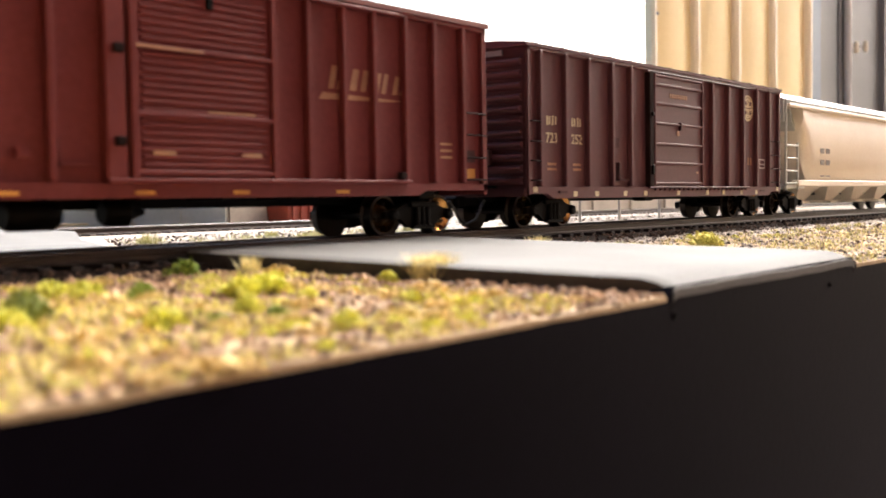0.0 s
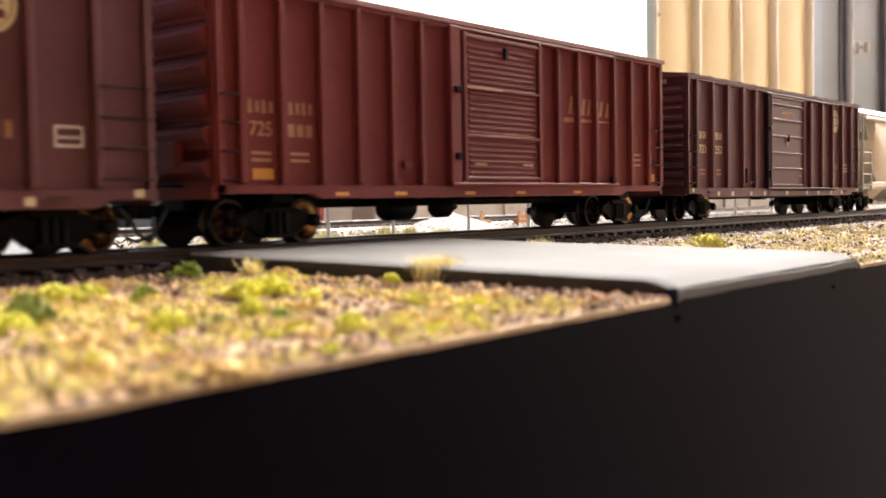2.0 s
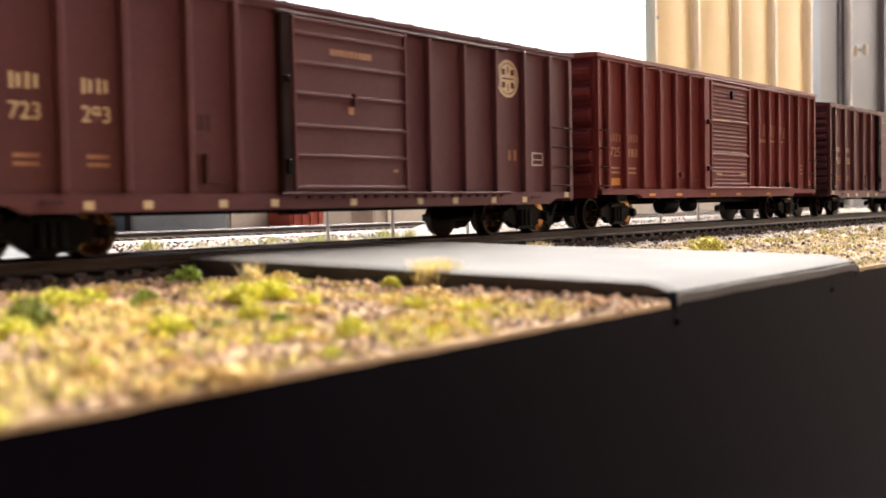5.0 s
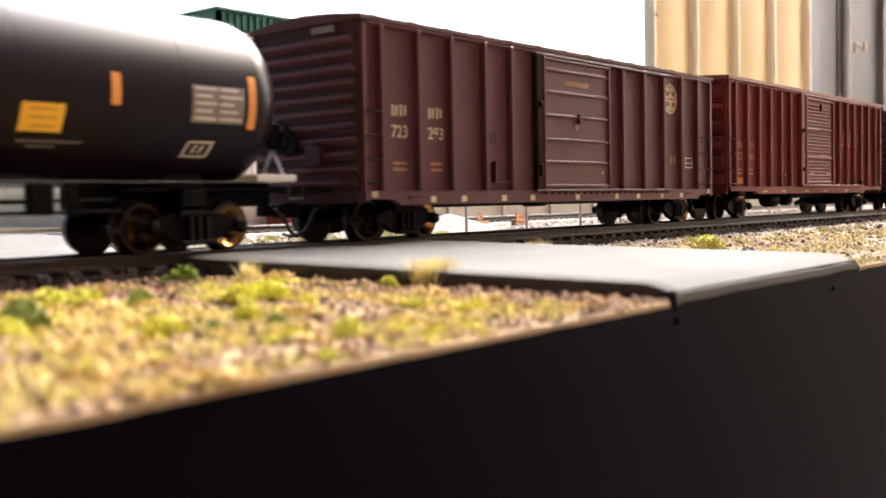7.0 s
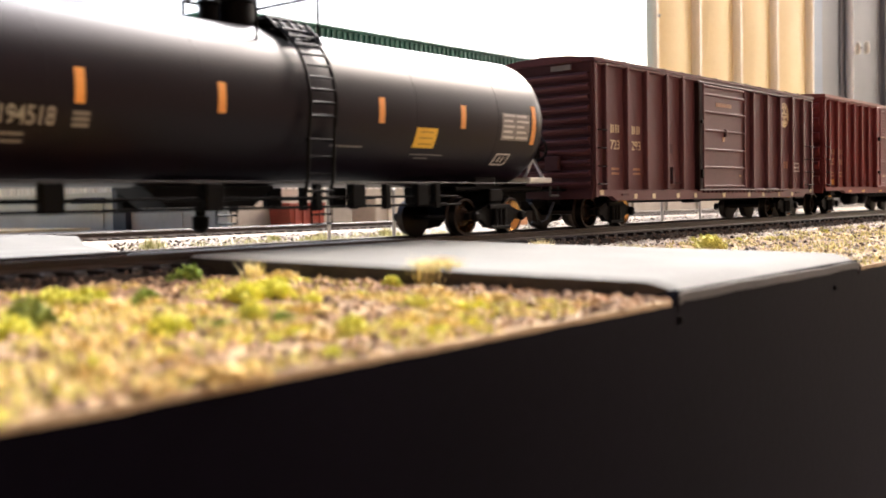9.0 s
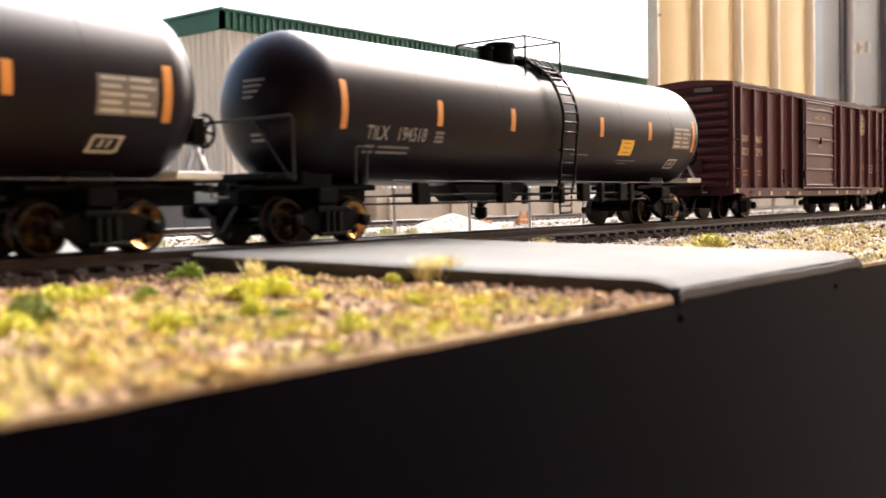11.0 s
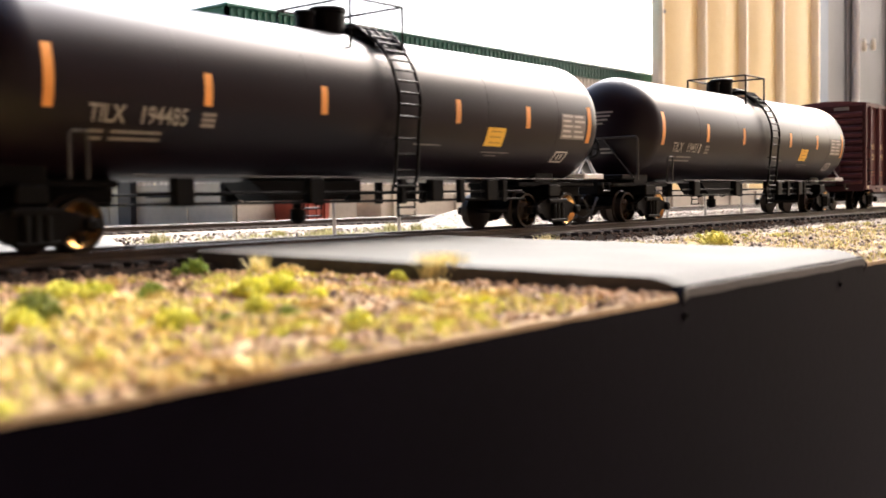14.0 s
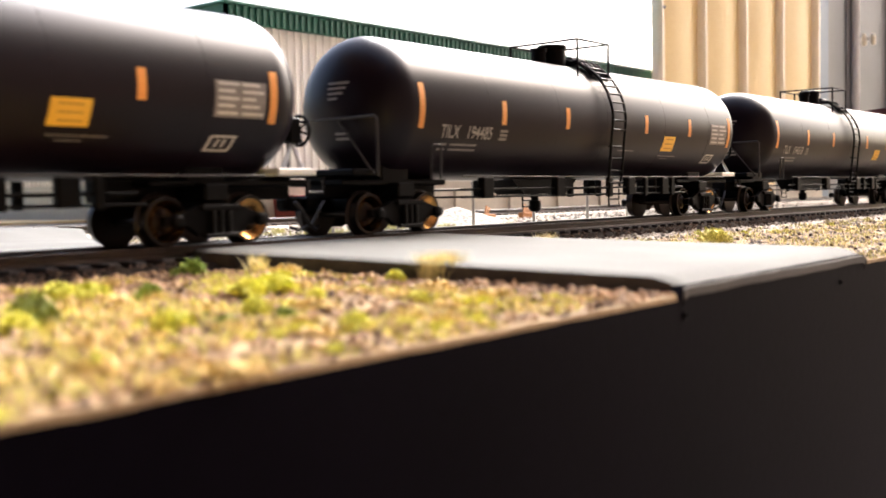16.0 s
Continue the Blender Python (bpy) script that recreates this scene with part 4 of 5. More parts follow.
ground_sheet()
s = Solid()
prof = ((-800, -7.6), (143.4, -7.6), (145.2, -5.6), (229, -5.4), (232.5, -7.4), (700, -7.4), (3300, -7.4))
v = []
for x, z in prof:
    v += [(x, -103.95, z - 0.1), (x, -103.85, z), (x, -97.5, z - 0.3), (x, -97.5, -420), (x, -103.95, -420)]
s.add(v, [(5 * i + j, 5 * i + (j + 1) % 5, 5 * i + 5 + (j + 1) % 5, 5 * i + 5 + j) for i in range(len(prof) - 1) for j in range(5)] + [(0, 1, 2, 3, 4), tuple(range(5 * len(prof) - 5, 5 * len(prof)))])
solo("layout_fascia", s, FASCIA, "black painted fascia board along the layout's front", "fascia", kind="structure")


for x, z, r in ((145.6, -10.2, 0.6), (214.9, -10.5, 0.5)):
    solo("screw_recess", Solid().lathe([(-103.9, r), (-104.25, r * 1.1), (-104.3, r * 0.8), (-104.0, r * 0.5)], "y", (x, 0, z), 14), BLACK_FLAT, "small dark screw recess in the black fascia", "screw recess", "fascia screws", round_off=True)


def road_edge(y):
    """Left and right edge of the crossing road in millimetres."""
    left = ramp(y, ((-104.2, 145.2), (-98, 144.2), (-11.8, 124.0)))
    right = ramp(y, ((-104.2, 230.0), (-95, 227.5), (-20, 200.5), (-11.0, 198.0)))
    return left, right


def slab(name, ys, edges, top, depth, label):
    s, nu = Solid(), 60
    v = []
    for y in ys:
        a, b = edges(y)
        for i in range(nu + 1):
            u = i / nu
            e = min(u * (b - a), (1 - u) * (b - a), 4.0)
            drop = 0.55 * max(0, 1 - e / 1.3) ** 2
            if name == "road":
                drop += 2.0 * max(0, 1 - (y + 104.2) / 6.5) ** 2 * (0.9 + 0.14 * noise.noise((u * 6, 3.1, 0)))
            x = a + u * (b - a) + (0.5 * noise.noise((y * 0.25, 5.0, 0)) if i in (0, nu) else 0)
            v.append((x, y, top(y) - drop + 0.10 * noise.noise((x * 0.05, y * 0.05, 2))))
    n = nu + 1
    s.add(v, [(j * n + i, j * n + i + 1, (j + 1) * n + i + 1, (j + 1) * n + i) for j in range(len(ys) - 1) for i in range(nu)])
    s.k = 1
    rim = [(0, i) for i in range(n)] + [(j, nu) for j in range(1, len(ys))] + [(len(ys) - 1, i) for i in range(nu - 1, -1, -1)] + [(j, 0) for j in range(len(ys) - 2, 0, -1)]
    m = len(s.v)
    for j, i in rim:
        x, y, z = s.v[j * n + i]
        s.v.append((x, y, z - (1.4 if y < -104 else depth)))
    for k in range(len(rim)):
        k2 = (k + 1) % len(rim)
        s.f.append((rim[k][0] * n + rim[k][1], m + k, m + k2, rim[k2][0] * n + rim[k2][1]))
        # front face keeps the road colour, other sides get the shade tone
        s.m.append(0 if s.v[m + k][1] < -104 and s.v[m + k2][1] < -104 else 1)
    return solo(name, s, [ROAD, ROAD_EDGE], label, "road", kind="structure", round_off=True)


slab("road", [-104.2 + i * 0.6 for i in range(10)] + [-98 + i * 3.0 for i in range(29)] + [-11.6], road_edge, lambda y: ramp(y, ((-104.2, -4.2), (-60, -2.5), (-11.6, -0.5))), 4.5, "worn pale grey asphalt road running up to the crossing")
slab("road_crossing_panel", [-6.8, -3, 0, 3, 6.8], lambda y: (122.0, 198.0), lambda y: -0.35, 2.0, "grey crossing panel between the rails")
slab("road_beyond", [11.6, 20, 30, 45, 60, 88, 120, 150, 160, 166, 172, 185, 204, 212, 224, 260, 300, 400], lambda y: (-300.0, ramp(y, ((11.6, 196), (88, 172), (172, 211), (204, 222), (260, 250), (400, 260)))), lambda y: ramp(y, ((11.6, -0.5), (40, -3.2), (150, -3.0), (164, -0.35), (206, -0.35), (226, -3.0), (400, -3.0))), 4.5, "pale grey asphalt apron rising over the second crossing")
solo("sand_strip", Solid().box(-400, 372, 420, 800, -6, -2.6, 0.3), SAND, "pale yellow sandy strip beside the warehouse", "ground", kind="structure")


def rail_ring(y, top, hgt=2.1):
    return [(y - 1.0, top - hgt), (y + 1.0, top - hgt), (y + 0.9, top - hgt + 0.35), (y + 0.25, top - hgt + 0.5), (y + 0.25, top - 0.75), (y + 0.5, top - 0.6), (y + 0.5, top - 0.1), (y + 0.35, top),
            (y - 0.35, top), (y - 0.5, top - 0.1), (y - 0.5, top - 0.6), (y - 0.25, top - 0.75), (y - 0.25, top - hgt + 0.5), (y - 0.9, top - hgt + 0.35)]


def track(y, top, x0, x1, tie_material, bed, bed_depth, ties, label):
    """Rails on ties on a roadbed."""
    tr = thing("railway_track", 0, y * 0.001, 0, label, "railway track", "tracks", "structure")
    for ry in (-8.75, 8.75):
        s = Solid().prism(rail_ring(ry, top), "x", x0, x1)
        s.m = [1 if i == 2 + 7 else 0 for i in range(len(s.f))]
        part("rail", s, [RAIL, RAIL_TOP], tr, "dark weathered steel rail with polished head")
    z = top - 2.1
    s = Solid().prism([(-19.5, z - bed_depth), (-16.6, z - 0.9), (16.6, z - 0.9), (19.5, z - bed_depth)], "x", x0, x1)
    part("roadbed", s, bed, tr)
    one = Solid().box(-1.25, 1.25, -15.2, 15.2, -1.3, 0.0, 0.15).mesh("tie", tie_material)
    for i in range(ties[2]):
        x = ties[0] + i * ties[1] + random.uniform(-0.25, 0.25)
        ob = part("tie", one, None, tr)
        ob.matrix_basis = pose(x * 0.001, random.uniform(-0.0003, 0.0003), z * 0.001, 0, 0, random.uniform(-1, 1))
    return tr


def scatter(name, n, spot, lo, hi, material, label, category, flat=0.7):
    """Small angular stones strewn by spot(), one piece of stuff."""
    base = np.array([(1, 0, 0), (0, 1, 0), (-1, 0, 0), (0, -1, 0), (0, 0, 1), (0, 0, -1)], float)
    tri = np.array([(0, 1, 4), (1, 2, 4), (2, 3, 4), (3, 0, 4), (1, 0, 5), (2, 1, 5), (3, 2, 5), (0, 3, 5)])
    vs, fs = [], []
    for i in range(n):
        x, y, z = spot()
        r = lo * (hi / lo) ** (random.random() ** 1.6)
        a = random.uniform(0, 6.28)
        p = base * np.random.uniform(0.6, 1.25, (6, 1)) * (r, r * random.uniform(0.6, 1.0), r * flat)
        c, q = math.cos(a), math.sin(a)
        tilt = random.uniform(-0.5, 0.5)
        p = np.stack([p[:, 0] * c - p[:, 1] * q, p[:, 0] * q + p[:, 1] * c, p[:, 2] + tilt * p[:, 0]], 1) + (x, y, z + r * 0.15)
        vs.append(p)
        fs.append(tri + 6 * i)
    me = bpy.data.meshes.new(name)
    me.from_pydata(np.concatenate(vs).tolist(), [], np.concatenate(fs).tolist())
    me.materials.append(material)
    return tagged(new(name, me), label, category, kind="stuff")


def blades(verts, faces, x, y, z, hgt, lean, w):
    a = random.uniform(0, 6.28)
    dx, dy = math.cos(a) * lean, math.sin(a) * lean
    px, py = -math.sin(a) * w, math.cos(a) * w
    k = len(verts)
    verts += [(x - px, y - py, z), (x + px, y + py, z), (x + dx * 0.4 + px * 0.7, y + dy * 0.4 + py * 0.7, z + hgt * 0.6), (x + dx * 0.4 - px * 0.7, y + dy * 0.4 - py * 0.7, z + hgt * 0.6), (x + dx, y + dy, z + hgt)]
    faces += [(k, k + 1, k + 2, k + 3), (k + 3, k + 2, k + 4)]


def fibres(name, n, spot, h0, h1, material, label, category, width=0.00009):
    v, f = [], []
    for i in range(n):
        x, y, z = spot()
        h = random.uniform(h0, h1)
        blades(v, f, x, y, z - 0.0002, h, h * random.uniform(0.2, 1.1), width * random.uniform(0.7, 1.5))
    me = bpy.data.meshes.new(name)
    me.from_pydata(v, [], f)
    me.materials.append(material)
    return tagged(new(name, me), label, category, kind="stuff")


def tuft(x, y, r, hgt, material, label, n=260, spiky=False, z=None):
    """A clump of turf: crumbs of foam heaped round a low core, or thin blades."""
    v, f = [], []
    z0 = lay(x, y) if z is None else z
    for i in range(n):
        if spiky:
            a, d = random.uniform(0, 6.28), r * random.random() ** 0.7
            blades(v, f, x + d * math.cos(a), y + d * math.sin(a), z0 - 0.0003, hgt * random.uniform(0.5, 1.0), hgt * random.uniform(0.1, 0.7), 0.0001)
            continue
        a, b, d = random.uniform(0, 6.28), random.random(), random.uniform(0.55, 1.08)
        lump = 1 + 0.35 * math.sin(3 * a + x * 900) * (1 - b)
        cx, cy = x + r * lump * d * math.cos(a) * math.sqrt(1 - b * b), y + r * lump * d * math.sin(a) * math.sqrt(1 - b * b)
        cz = z0 + hgt * d * b
        k = len(v)
        e = r * random.uniform(0.12, 0.26)
        for _ in range(4):
            v.append((cx + random.uniform(-e, e), cy + random.uniform(-e, e), cz + random.uniform(-e, e)))
        f += [(k, k + 1, k + 2), (k, k + 2, k + 3), (k, k + 3, k + 1), (k + 1, k + 3, k + 2)]
    me = bpy.data.meshes.new("grass_tuft")
    me.from_pydata(v, [], f)
    me.materials.append(material)
    return tagged(new("grass_tuft", me), label, "grass tuft", "scenic tufts")


# ---- buildings behind ----
def warehouse():
    w = thing("warehouse", 0.386, 0.300, 0, "cream corrugated metal warehouse with green roof fascia", "warehouse")
    part("wall", Solid().box(0, 560, 0, 480, -6, 112), SIDING, w)
    s = Solid()
    for i in range(93):
        s.prism([(4 + i * 6 - 1.6, 0.1), (4 + i * 6 - 0.8, -1.3), (4 + i * 6 + 0.8, -1.3), (4 + i * 6 + 1.6, 0.1)], "z", -5, 111)
    part("front_siding", s, SIDING, w, "ribbed cream siding")
    s = Solid()
    for i in range(80):
        s.prism([(0.1, 3 + i * 6 - 1.6), (-1.3, 3 + i * 6 - 0.8), (-1.3, 3 + i * 6 + 0.8), (0.1, 3 + i * 6 + 1.6)], "z", -5, 111)
    part("side_siding", s, SIDING, w, "ribbed cream siding")
    s = Solid()
    s.box(-4, 562, -4, -1.5, 110, 120)
    for i in range(112):
        x = -2 + i * 5
        s.box(x, x + 2.2, -5.2, -3.9, 110.4, 119.6)
    part("fascia", s, GREEN_METAL, w, "ribbed green metal fascia")
    part("side_fascia", Solid().box(-4, -1.5, -4, 484, 110, 120), GREEN_METAL, w, "plain green metal fascia")
    s = Solid().box(-5.5, 563, -6, 486, 120, 122, 0.4)
    part("roof", s, GREEN_METAL, w, "green metal roof edge")
    s = Solid().box(-2.6, 0.2, 206, 275, 53, 91)
    lou = part("louvre", s, DARK, w, "dark louvred vent")
    s = Solid()
    for i in range(16):
        s.box(-4.2, -2.4, 207.5 + i * 4.3, 209.3 + i * 4.3, 53.5, 90.5)
    s.box(-4.4, -2.4, 206, 275, 77, 78.4)
    part("slats", s, POST, lou)
    for y0, y1, z0, z1 in ((121.6, 155, 13.2, 17.8), (38, 75, 12.2, 15.8)):
        s = Solid().prism([(0.2, z1), (-7, z0 + 1), (-7, z0), (0.2, z0)], "y", y0, y1)
        part("awning", s, DARK, w, "small dark awning")
        s = Solid().box(-2.4, 0.2, y0 + 2, y1 - 2, -5, z0)
        part("loading_door", s, BASE_WALL, w, "pale loading door")
    part("base_panel", Solid().box(-1.8, 0.2, -1.6, 480, -6, 20), BASE_WALL, w, "smooth pale grey-green base panel")
    part("door_column", Solid().box(-6, 0.2, 93, 107, -6, 34), DARK, w, "dark steel corner column")
    part("mast", Solid().tube([(2, 148, 121), (2, 148, 170)], 0.5, 6), POST, w, "thin roof mast")
    part("plinth", Solid().box(0.6, 560, -3.2, -1.7, -6, 19), CONCRETE, w, "pale concrete plinth")
    return w


def silo_block():
    b = thing("silo_building", 0.842, 0.284, 0, "tall tan silo building with pale vertical ribs", "silo")
    stops = (24, 113, 210, 310, 420)
    for x0, x1 in zip(stops, stops[1:]):
        ring = [(x1, 0.6), (x0, 0.6)]
        for i in range(13):
            u = i / 12
            ring.append((x0 + (x1 - x0) * u, -5.5 * math.sin(math.pi * u)))
        part("bay", Solid().prism(ring, "z", -6, 620), SILO, b, "bowed tan cladding bay", True)
    for x in stops:
        s = Solid()
        s.prism([(x - 3.4, 1), (x - 3.4, -5.5), (x - 1.9, -9), (x + 1.9, -9), (x + 3.4, -5.5), (x + 3.4, 1)], "z", -6, 622)
        part("rib", s, SILO_RIB, b, "pale rounded rib")
    part("roof", Solid().box(18, 426, -14, 2, 620, 630, 1), SILO_RIB, b)
    for z in (176, 203, 232):
        part("bolt", Solid().lathe([(-7.5, 1.6), (-9.4, 1.6), (-10, 0.9)], "y", (26, 0, z), 10), SLATE_EDGE, b, "small dark bolt head")
    return b


def slate_block():
    b = thing("slate_building", 1.2685, 0.285, 0, "slate-grey clad building beside the silos", "building")
    part("wall", Solid().box(0, 1200, 0, 8, -6, 700), SLATE, b)
    part("corner_trim", Solid().box(2, 42, -4, 3, -6, 702, 0.6), SLATE_EDGE, b, "blue corner trim")
    part("recess", Solid().box(115, 119, -1.5, 1, -6, 700), DARK, b, "dark upright panel joint")
    part("drainpipe", Solid().lathe([(-6, 5), (698, 5)], "z", (140, -5, 0), 16), DRAIN, b, "pale grey drainpipe", True)
    for z in (60, 240, 420):
        part("pipe_clip", Solid().lathe([(z, 5.8), (z + 4, 5.8)], "z", (140, -5, 0), 16), DRAIN, b)
    for x in (290, 430, 700):
        part("pilaster", Solid().box(x, x + 7, -8, 1, -6, 700, 0.8), SLATE, b)
    part("roof", Solid().box(-2, 1206, -8, 10, 700, 708, 1), SLATE_EDGE, b)
    return b


def wall_lamp(x, z):
    lp = thing("wall_lamp", x, 0.285, z, "small brass lamp fixed to the slate wall", "wall lamp", "wall lamps")
    part("bracket", Solid().box(-2, 2, -6, 0, -2, 2, 0.4), POST, lp)
    part("shade", Solid().lathe([(-8, 2.2), (-6, 3.4), (4, 3.2), (7, 1.6)], "z", (0, -11, 0), 16), LAMP_SHELL, lp, round_off=True)


warehouse()
silo_block()
slate_block()
wall_lamp(1.424, 0.203)
wall_lamp(1.462, 0.208)

s = Solid().box(470, 1235, 262, 283, -6, 13, 0.8)
dock = thing("loading_dock", 0, 0, 0, "low pale concrete loading dock before the buildings", "loading dock")
part("wall", s, CONCRETE, dock)
for i in range(12):
    part("buttress", Solid().box(480 + i * 62, 485 + i * 62, 260, 262.5, -6, 12, 0.3), CONCRETE, dock)


def skip_bin():
    b = thing("waste_bin", 0.427, 0.286, -0.0045, "rust-red steel waste bin beside the warehouse", "waste bin")
    s = Solid().prism([(-13, 0.2), (13, 0.2), (14.5, 14), (-14.5, 14)], "y", -9, 9)
    part("body", s, BIN_RED, b)
    for x in (-10, -3.4, 3.4, 10):
        part("stiffener", Solid().box(x - 0.8, x + 0.8, -10, -8.8, 1, 14.6, 0.2), BIN_RED, b)
    part("rim", Solid().box(-15.2, 15.2, -9.8, 9.8, 13.8, 15, 0.3), BIN_RED, b)


skip_bin()

# ---- tracks ----
track(0, 0, -800, 3200, TIE, BED, 3.4, (-120, 5.9, 290), "dark main railway track with ties on a brown roadbed")
track(185, -0.1, 205, 3200, TIE_PALE, STONE_PALE, 2.9, (212, 5.9, 170), "second railway track with greyed ties on pale ballast")

# ---- fence posts, heap, timber ----
for x in (0.2074, 0.2349, 0.272, 0.307, 0.3432, 0.3735, 0.408, 0.445, 0.485, 0.53):
    p = thing("fence_post", x, 0.035, -0.0045, "thin galvanised fence post standing behind the track", "fence post", "fence posts")
    part("post", Solid().tube([(0, 0, 0), (0, 0, 17)], 0.55, 8), POST, p)
    part("cap", Solid().lathe([(16.6, 0.8), (17.4, 0.8), (17.8, 0.3)], "z", (0, 0, 0), 8), POST, p)

s = Solid()
v, n = [(0, 0, 0)] * 0, 26
for i in range(n):
    for j in range(n):
        x, y = -34 + 68 * i / (n - 1), -26 + 52 * j / (n - 1)
        d = math.hypot(x / 34, y / 26)
        v.append((348 + x, 104 + y, -4.6 + 8.6 * max(0, 1 - d) ** 1.1 + 0.5 * noise.noise((x * 0.2, y * 0.2, 0)) * (d < 1)))
s.add(v, [(i * n + j, (i + 1) * n + j, (i + 1) * n + j + 1, i * n + j + 1) for i in range(n - 1) for j in range(n - 1)])
HEAP = surface("pale_heaped_gravel", (0.10, 0.085, 0.07), (0.52, 0.47, 0.41), 0.9, 900, 700, 0.8, spread=0.35, lumps=0.0008)
solo("gravel_mound", s, HEAP, "heap of pale gravel behind the track", "gravel mound", round_off=True)


def timber(x, y, n, label):
    t = thing("timber_pile", x, y, -0.0045, label, "timber pile", "timber")
    for i in range(n):
        a = -5 + i * 2.4
        part("plank", Solid().tube([(a, -2 + i, 0.4), (a + 6, 1, 7.2 - 1.0 * (i % 3))], 0.7, 4), TIMBER, t)
    part("block", Solid().box(-4, 5, -2, 2, 0, 3.0, 0.3), TIMBER, t)


timber(0.4657, 0.150, 5, "broken orange-brown timber pieces leaning together")
timber(0.4312, 0.150, 2, "two thin timber sticks leaning")

# ---- stones, turf and grass ----


def spot_near():
    while True:
        x, y = random.uniform(0.0, 0.21), random.uniform(-0.1035, -0.018)
        a, b = road_edge(y * 1000)
        if x * 1000 < a - 1 and not (x < 0.03 and y < -0.09):
            return x, y, lay(x, y)


def spot_gravel():
    while True:
        x, y = random.uniform(0.02, 0.145), random.uniform(-0.1035, -0.018)
        a, b = road_edge(y * 1000)
        if x * 1000 < a - 0.5:
            keep = max(ramp(y, ((-0.05, 0.38), (-0.03, 1.0))), ramp(x, ((0.11, 0.0), (0.128, 1.0))))
            if random.random() < keep:
                return x, y, lay(x, y)


def spot_right():
    while True:
        x, y = 0.2 + 0.75 * random.random() ** 1.7, random.uniform(-0.1035, -0.018)
        a, b = road_edge(y * 1000)
        if x * 1000 > b + 1:
            return x, y, lay(x, y)


def spot_back():
    while True:
        x, y = 0.17 + 0.7 * random.random() ** 1.5, random.uniform(0.02, 0.26)
        if x * 1000 > ramp(y * 1000, ((11.6, 198), (88, 176), (172, 222), (260, 300))) and not (0.166 < y < 0.204):
            return x, y, lay(x, y)


scatter("gravel", 8600, spot_gravel, 0.0004, 0.0012, STONE, "coarse brown gravel on the ground before the track", "gravel")
scatter("fine_gravel", 2200, spot_near, 0.00025, 0.0006, STONE, "fine brown gravel between the grasses", "gravel")
scatter("ballast", 9000, spot_right, 0.0003, 0.0009, STONE_PALE, "pale speckled ballast beside the track", "ballast")
scatter("dark_chips", 1300, spot_right, 0.0005, 0.0012, DARK_CHIP, "dark brown chips among the pale ballast", "gravel")
scatter("dark_chips_beyond", 3000, spot_back, 0.0004, 0.0011, DARK_CHIP, "dark brown chips between the tracks", "gravel")
scatter("ballast_beyond", 9000, spot_back, 0.0004, 0.0010, STONE_PALE, "pale ballast between the tracks", "ballast")


def spot_bed():
    while True:
        x, y = 0.0 + 0.9 * random.random() ** 1.4, random.choice((-1, 1)) * random.uniform(0.0150, 0.0225)
        if not (0.118 < x < 0.201):
            return x, y, ramp(abs(y), ((0.0166, -0.003), (0.0195, -0.0048), (0.0225, -0.0046)))


scatter("track_ballast", 6500, spot_bed, 0.0003, 0.0009, BED_STONE, "dark brown ballast along the tie ends", "ballast")


def spot_grass():
    while True:
        x, y, z = spot_near()
        if x < 0.128 and y < -0.03 and noise.noise((x * 70, y * 70, 4)) > -0.15:
            return x, y, z


def spot_right_grass():
    while True:
        x, y, z = spot_right()
        if y < -0.035 and noise.noise((x * 55, y * 90, 9)) > -0.05:
            return x, y, z


def spot_back_grass():
    while True:
        x, y, z = spot_back()
        if 0.19 < x < 0.33 and 0.05 < y < 0.12 and noise.noise((x * 60, y * 60, 2)) > 0.05:
            return x, y, z


fibres("dry_grass", 6000, spot_grass, 0.0006, 0.0017, STRAW, "short straw-yellow static grass", "grass")
fibres("lime_grass", 10500, spot_grass, 0.0006, 0.0016, LIME, "short yellow-green static grass", "grass")
fibres("dry_grass_right", 4000, spot_right_grass, 0.0006, 0.0020, STRAW, "short dry grass beside the ballast", "grass")
fibres("yellow_grass", 10000, spot_right_grass, 0.0006, 0.0018, YELLOW_TURF, "yellow-green grass beside the ballast", "grass")
fibres("grass_beyond", 2400, spot_back_grass, 0.0008, 0.0024, SAGE, "yellow-green grass between the tracks", "grass")

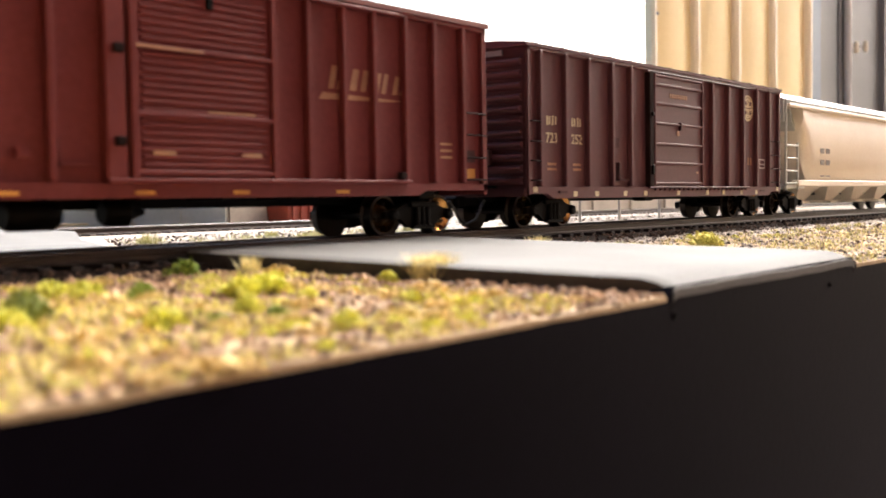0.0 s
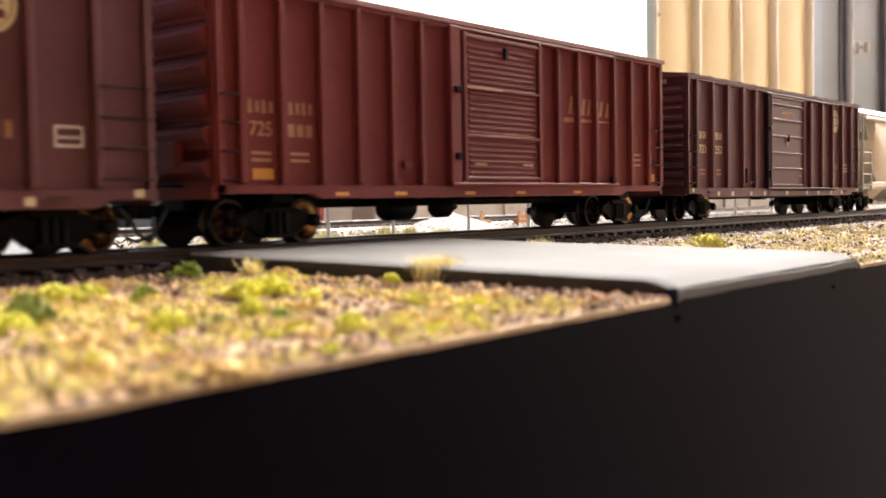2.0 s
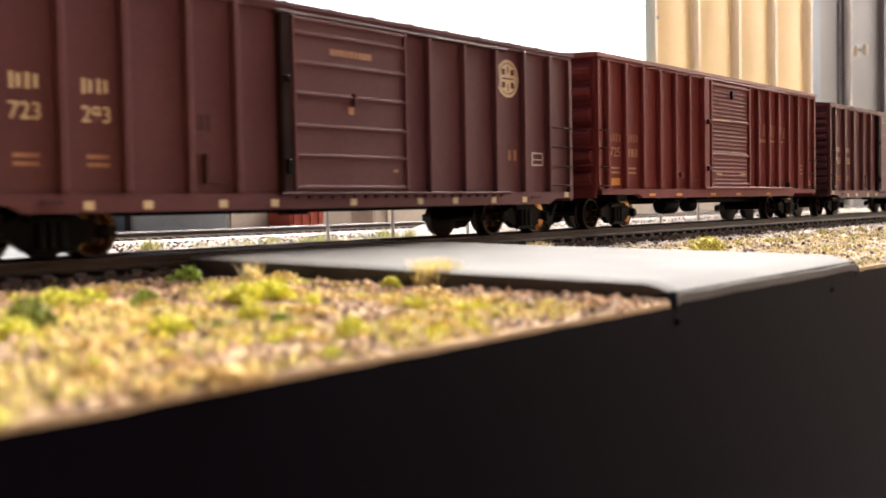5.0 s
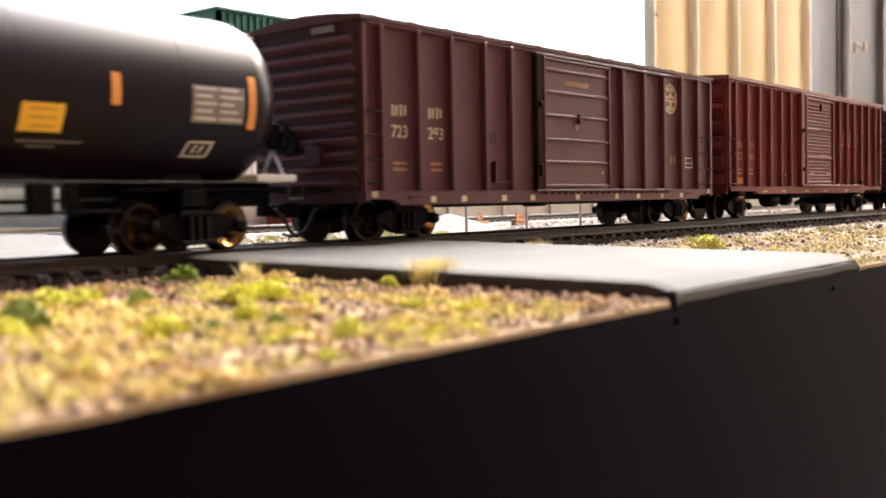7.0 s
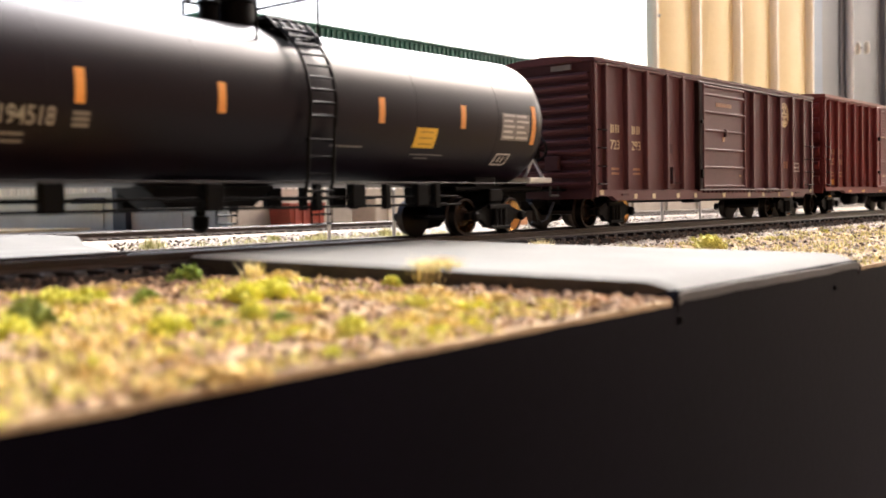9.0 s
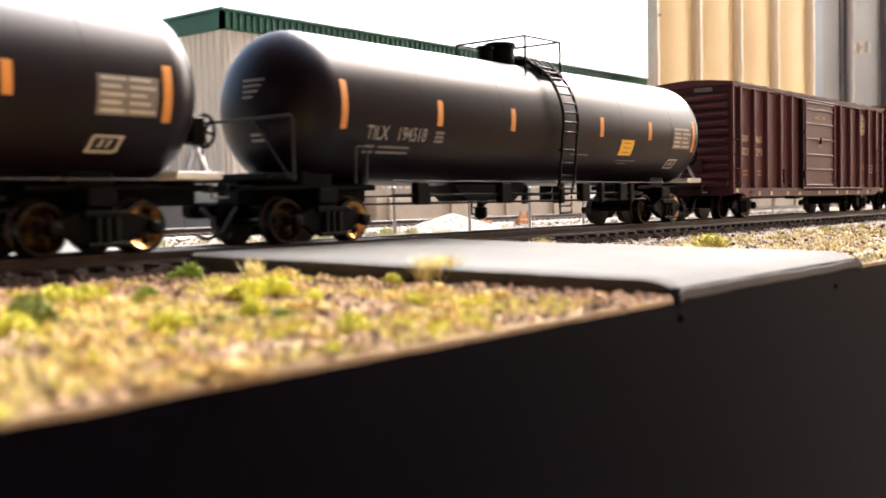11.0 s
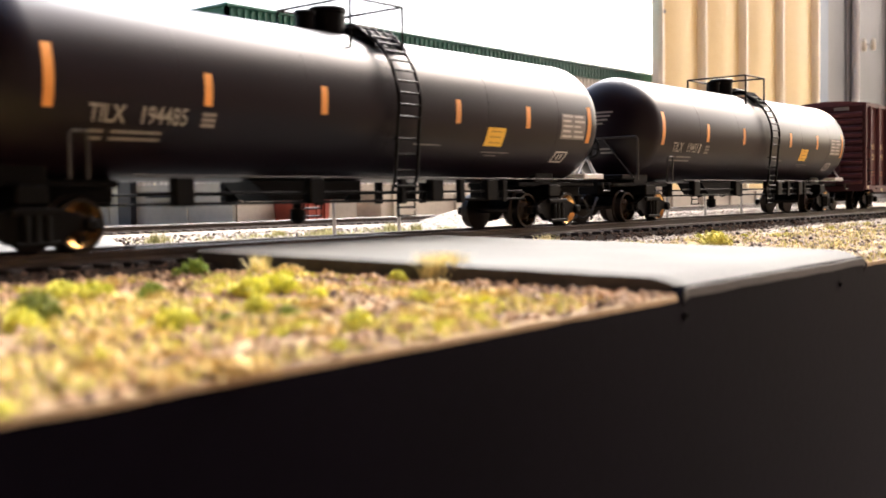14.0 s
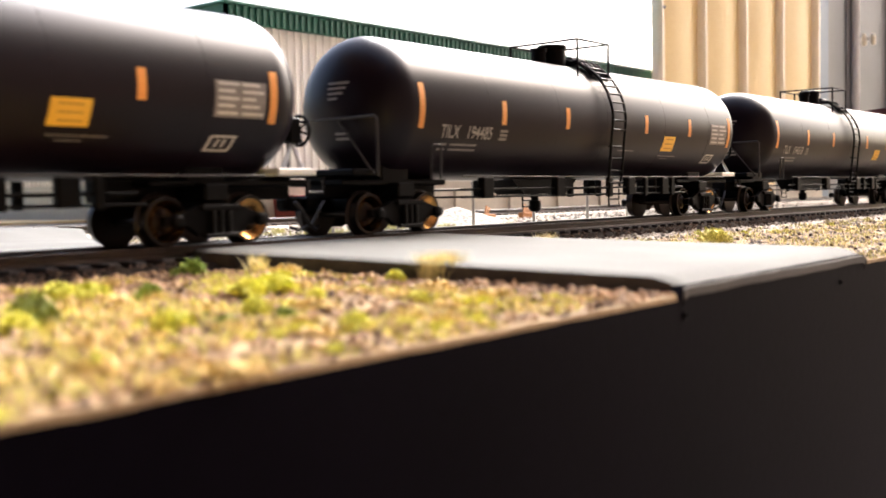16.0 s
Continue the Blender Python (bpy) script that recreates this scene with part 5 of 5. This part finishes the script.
for x, y, r, hgt, m, label in (
        (0.0647, -0.0594, 0.0028, 0.0034, OLIVE, "dark olive foam turf clump"), (0.1119, -0.0273, 0.0027, 0.0029, LEAF, "bright green foam turf clump"),
        (0.0808, -0.0463, 0.0026, 0.0026, LIME, "yellow-green foam turf clump"), (0.0733, -0.0742, 0.0026, 0.0024, LIME, "yellow-green foam turf clump"),
        (0.0877, -0.0724, 0.0017, 0.0022, LIME, "small yellow-green turf clump"), (0.0871, -0.0911, 0.0018, 0.0022, LIME, "small yellow-green turf clump"),
        (0.0990, -0.0578, 0.0030, 0.0024, LIME, "olive and yellow turf clump"), (0.1040, -0.0578, 0.0034, 0.0026, LIME, "yellow-green foam turf clump"),
        (0.0881, -0.0491, 0.0020, 0.0022, LEAF, "green foam turf clump"), (0.2634, -0.0537, 0.0042, 0.0036, YELLOW_TURF, "yellow turf clump beside the ballast"),
        (0.1319, -0.0570, 0.0016, 0.0018, LIME, "small yellow-green turf clump"), (0.0791, -0.0403, 0.0026, 0.0024, LIME, "yellow-green foam turf clump"),
        (0.0779, -0.0789, 0.0016, 0.0016, LEAF, "small green turf clump"), (0.0873, -0.0788, 0.0014, 0.0014, LEAF, "small green turf clump"),
        (0.0600, -0.0640, 0.0022, 0.0022, LIME, "yellow-green foam turf clump"), (0.1052, -0.0656, 0.0014, 0.0015, LIME, "small yellow-green turf clump")):
    tuft(x, y, r, hgt, m, label, 420)
tuft(0.1389, -0.0612, 0.0040, 0.0062, PALE_STRAW, "pale dry grass tuft against the road edge", 1100, True)
tuft(0.1215, -0.0330, 0.0018, 0.0042, PALE_STRAW, "pale dry grass tuft", 140, True)
tuft(0.2270, -0.0240, 0.0030, 0.0040, PALE_STRAW, "pale dry grass tuft below the track", 160, True)
for i in range(150):
    x, y, z = spot_grass()
    m, label = random.choice(((LIME, "small yellow-green turf clump"), (LIME, "small yellow-green turf clump"), (LIME, "small yellow-green turf clump"), (STRAW, "small straw-coloured turf clump"), (STRAW, "small straw-coloured turf clump"), (STRAW, "small straw-coloured turf clump"), (STRAW, "small straw-coloured turf clump")))
    wide = 1.9 if m is STRAW else 1.0
    tuft(x, y, wide * random.uniform(0.0008, 0.0018), random.uniform(0.0007, 0.0015), m, label, 150)
for i in range(26):
    x, y, z = spot_right_grass()
    tuft(x, y, random.uniform(0.001, 0.0022), random.uniform(0.0008, 0.0016), random.choice((LIME, YELLOW_TURF, YELLOW_TURF)), "small yellowish turf clump beside the ballast", 100)
for i in range(12):
    x, y, z = spot_back_grass()
    tuft(x, y, random.uniform(0.002, 0.004), random.uniform(0.003, 0.005), SAGE, "yellow-green grass tuft between the tracks", 160, True)

# ---- room: floor, and unseen walls and ceilings added to shape the light ----
solo("room_floor", Solid().box(-4000, 7000, -3000, 6000, -1060, -1000), FLOOR, "plain grey concrete floor below the layout", "floor", kind="structure")
# out of view: gives the tanks a brown reflection, its end set by it
solo("unseen_wall_front", Solid().box(-2000, 3800, -1450, -1400, -1000, 1600), WALL, "unseen brown wall facing the layout, added for the tanks' reflection", "wall", kind="structure")
# three unseen screens, added to cut light from the left
solo("light_screen_side", Solid().box(-2050, -2000, -1450, 1500, -1000, 1600), LIGHT_STOP, "unseen dark brown side screen, added to stop bounced light", "wall", kind="structure")
solo("light_screen_top", Solid().box(-2050, -250, -800, 1500, 1602, 1650), WALL, "unseen brown overhead screen, added to block sky from the side", "ceiling", kind="structure")
solo("light_screen_back", Solid().box(-2050, -830, 1500, 1550, -1000, 1600), LIGHT_STOP, "unseen dark brown back screen, added to block sky light", "wall", kind="structure")
# out of view: holds sky light back from the near sides
solo("ceiling", Solid().box(-2050, 3800, -1450, -800, 1602, 1650), WALL, "unseen brown ceiling, added to keep sky light off the front", "ceiling", kind="structure")


# ---- travel of the train ----
TRAVEL = ((0.0, -0.1592), (0.5, -0.1367), (1.0, -0.1125), (1.5, -0.0894), (2.0, -0.0651), (2.5, -0.0412), (3.0, -0.0179), (3.5, 0.0055), (4.0, 0.0287), (6.5, 0.1450), (7.0, 0.1680), (7.5, 0.1926), (8.0, 0.2173), (8.5, 0.2423), (9.0, 0.2651), (11.5, 0.3851), (12.0, 0.4091), (12.5, 0.4339), (13.0, 0.4582), (13.5, 0.4810), (14.0, 0.5046), (14.5, 0.5288), (15.0, 0.5523), (15.5, 0.5761), (16.0, 0.5995))


def run(t):
    """How far the train has gone at t seconds."""
    for (a, u), (b, w) in zip(TRAVEL, TRAVEL[1:]):
        if t <= b:
            return u + (w - u) * (t - a) / (b - a)
    return TRAVEL[-1][1]


def motions():
    for car, home in zip(CARS, HOME):
        walk(car, [(t, pose(home + s, 0, 0)) for t, s in TRAVEL])
    for ws, x in WHEELS:
        walk(ws, [(i * 0.1, pose(x, 0, 0.00485, 0, math.degrees(run(i * 0.1) / 0.00485), 0)) for i in range(161)])


motions()
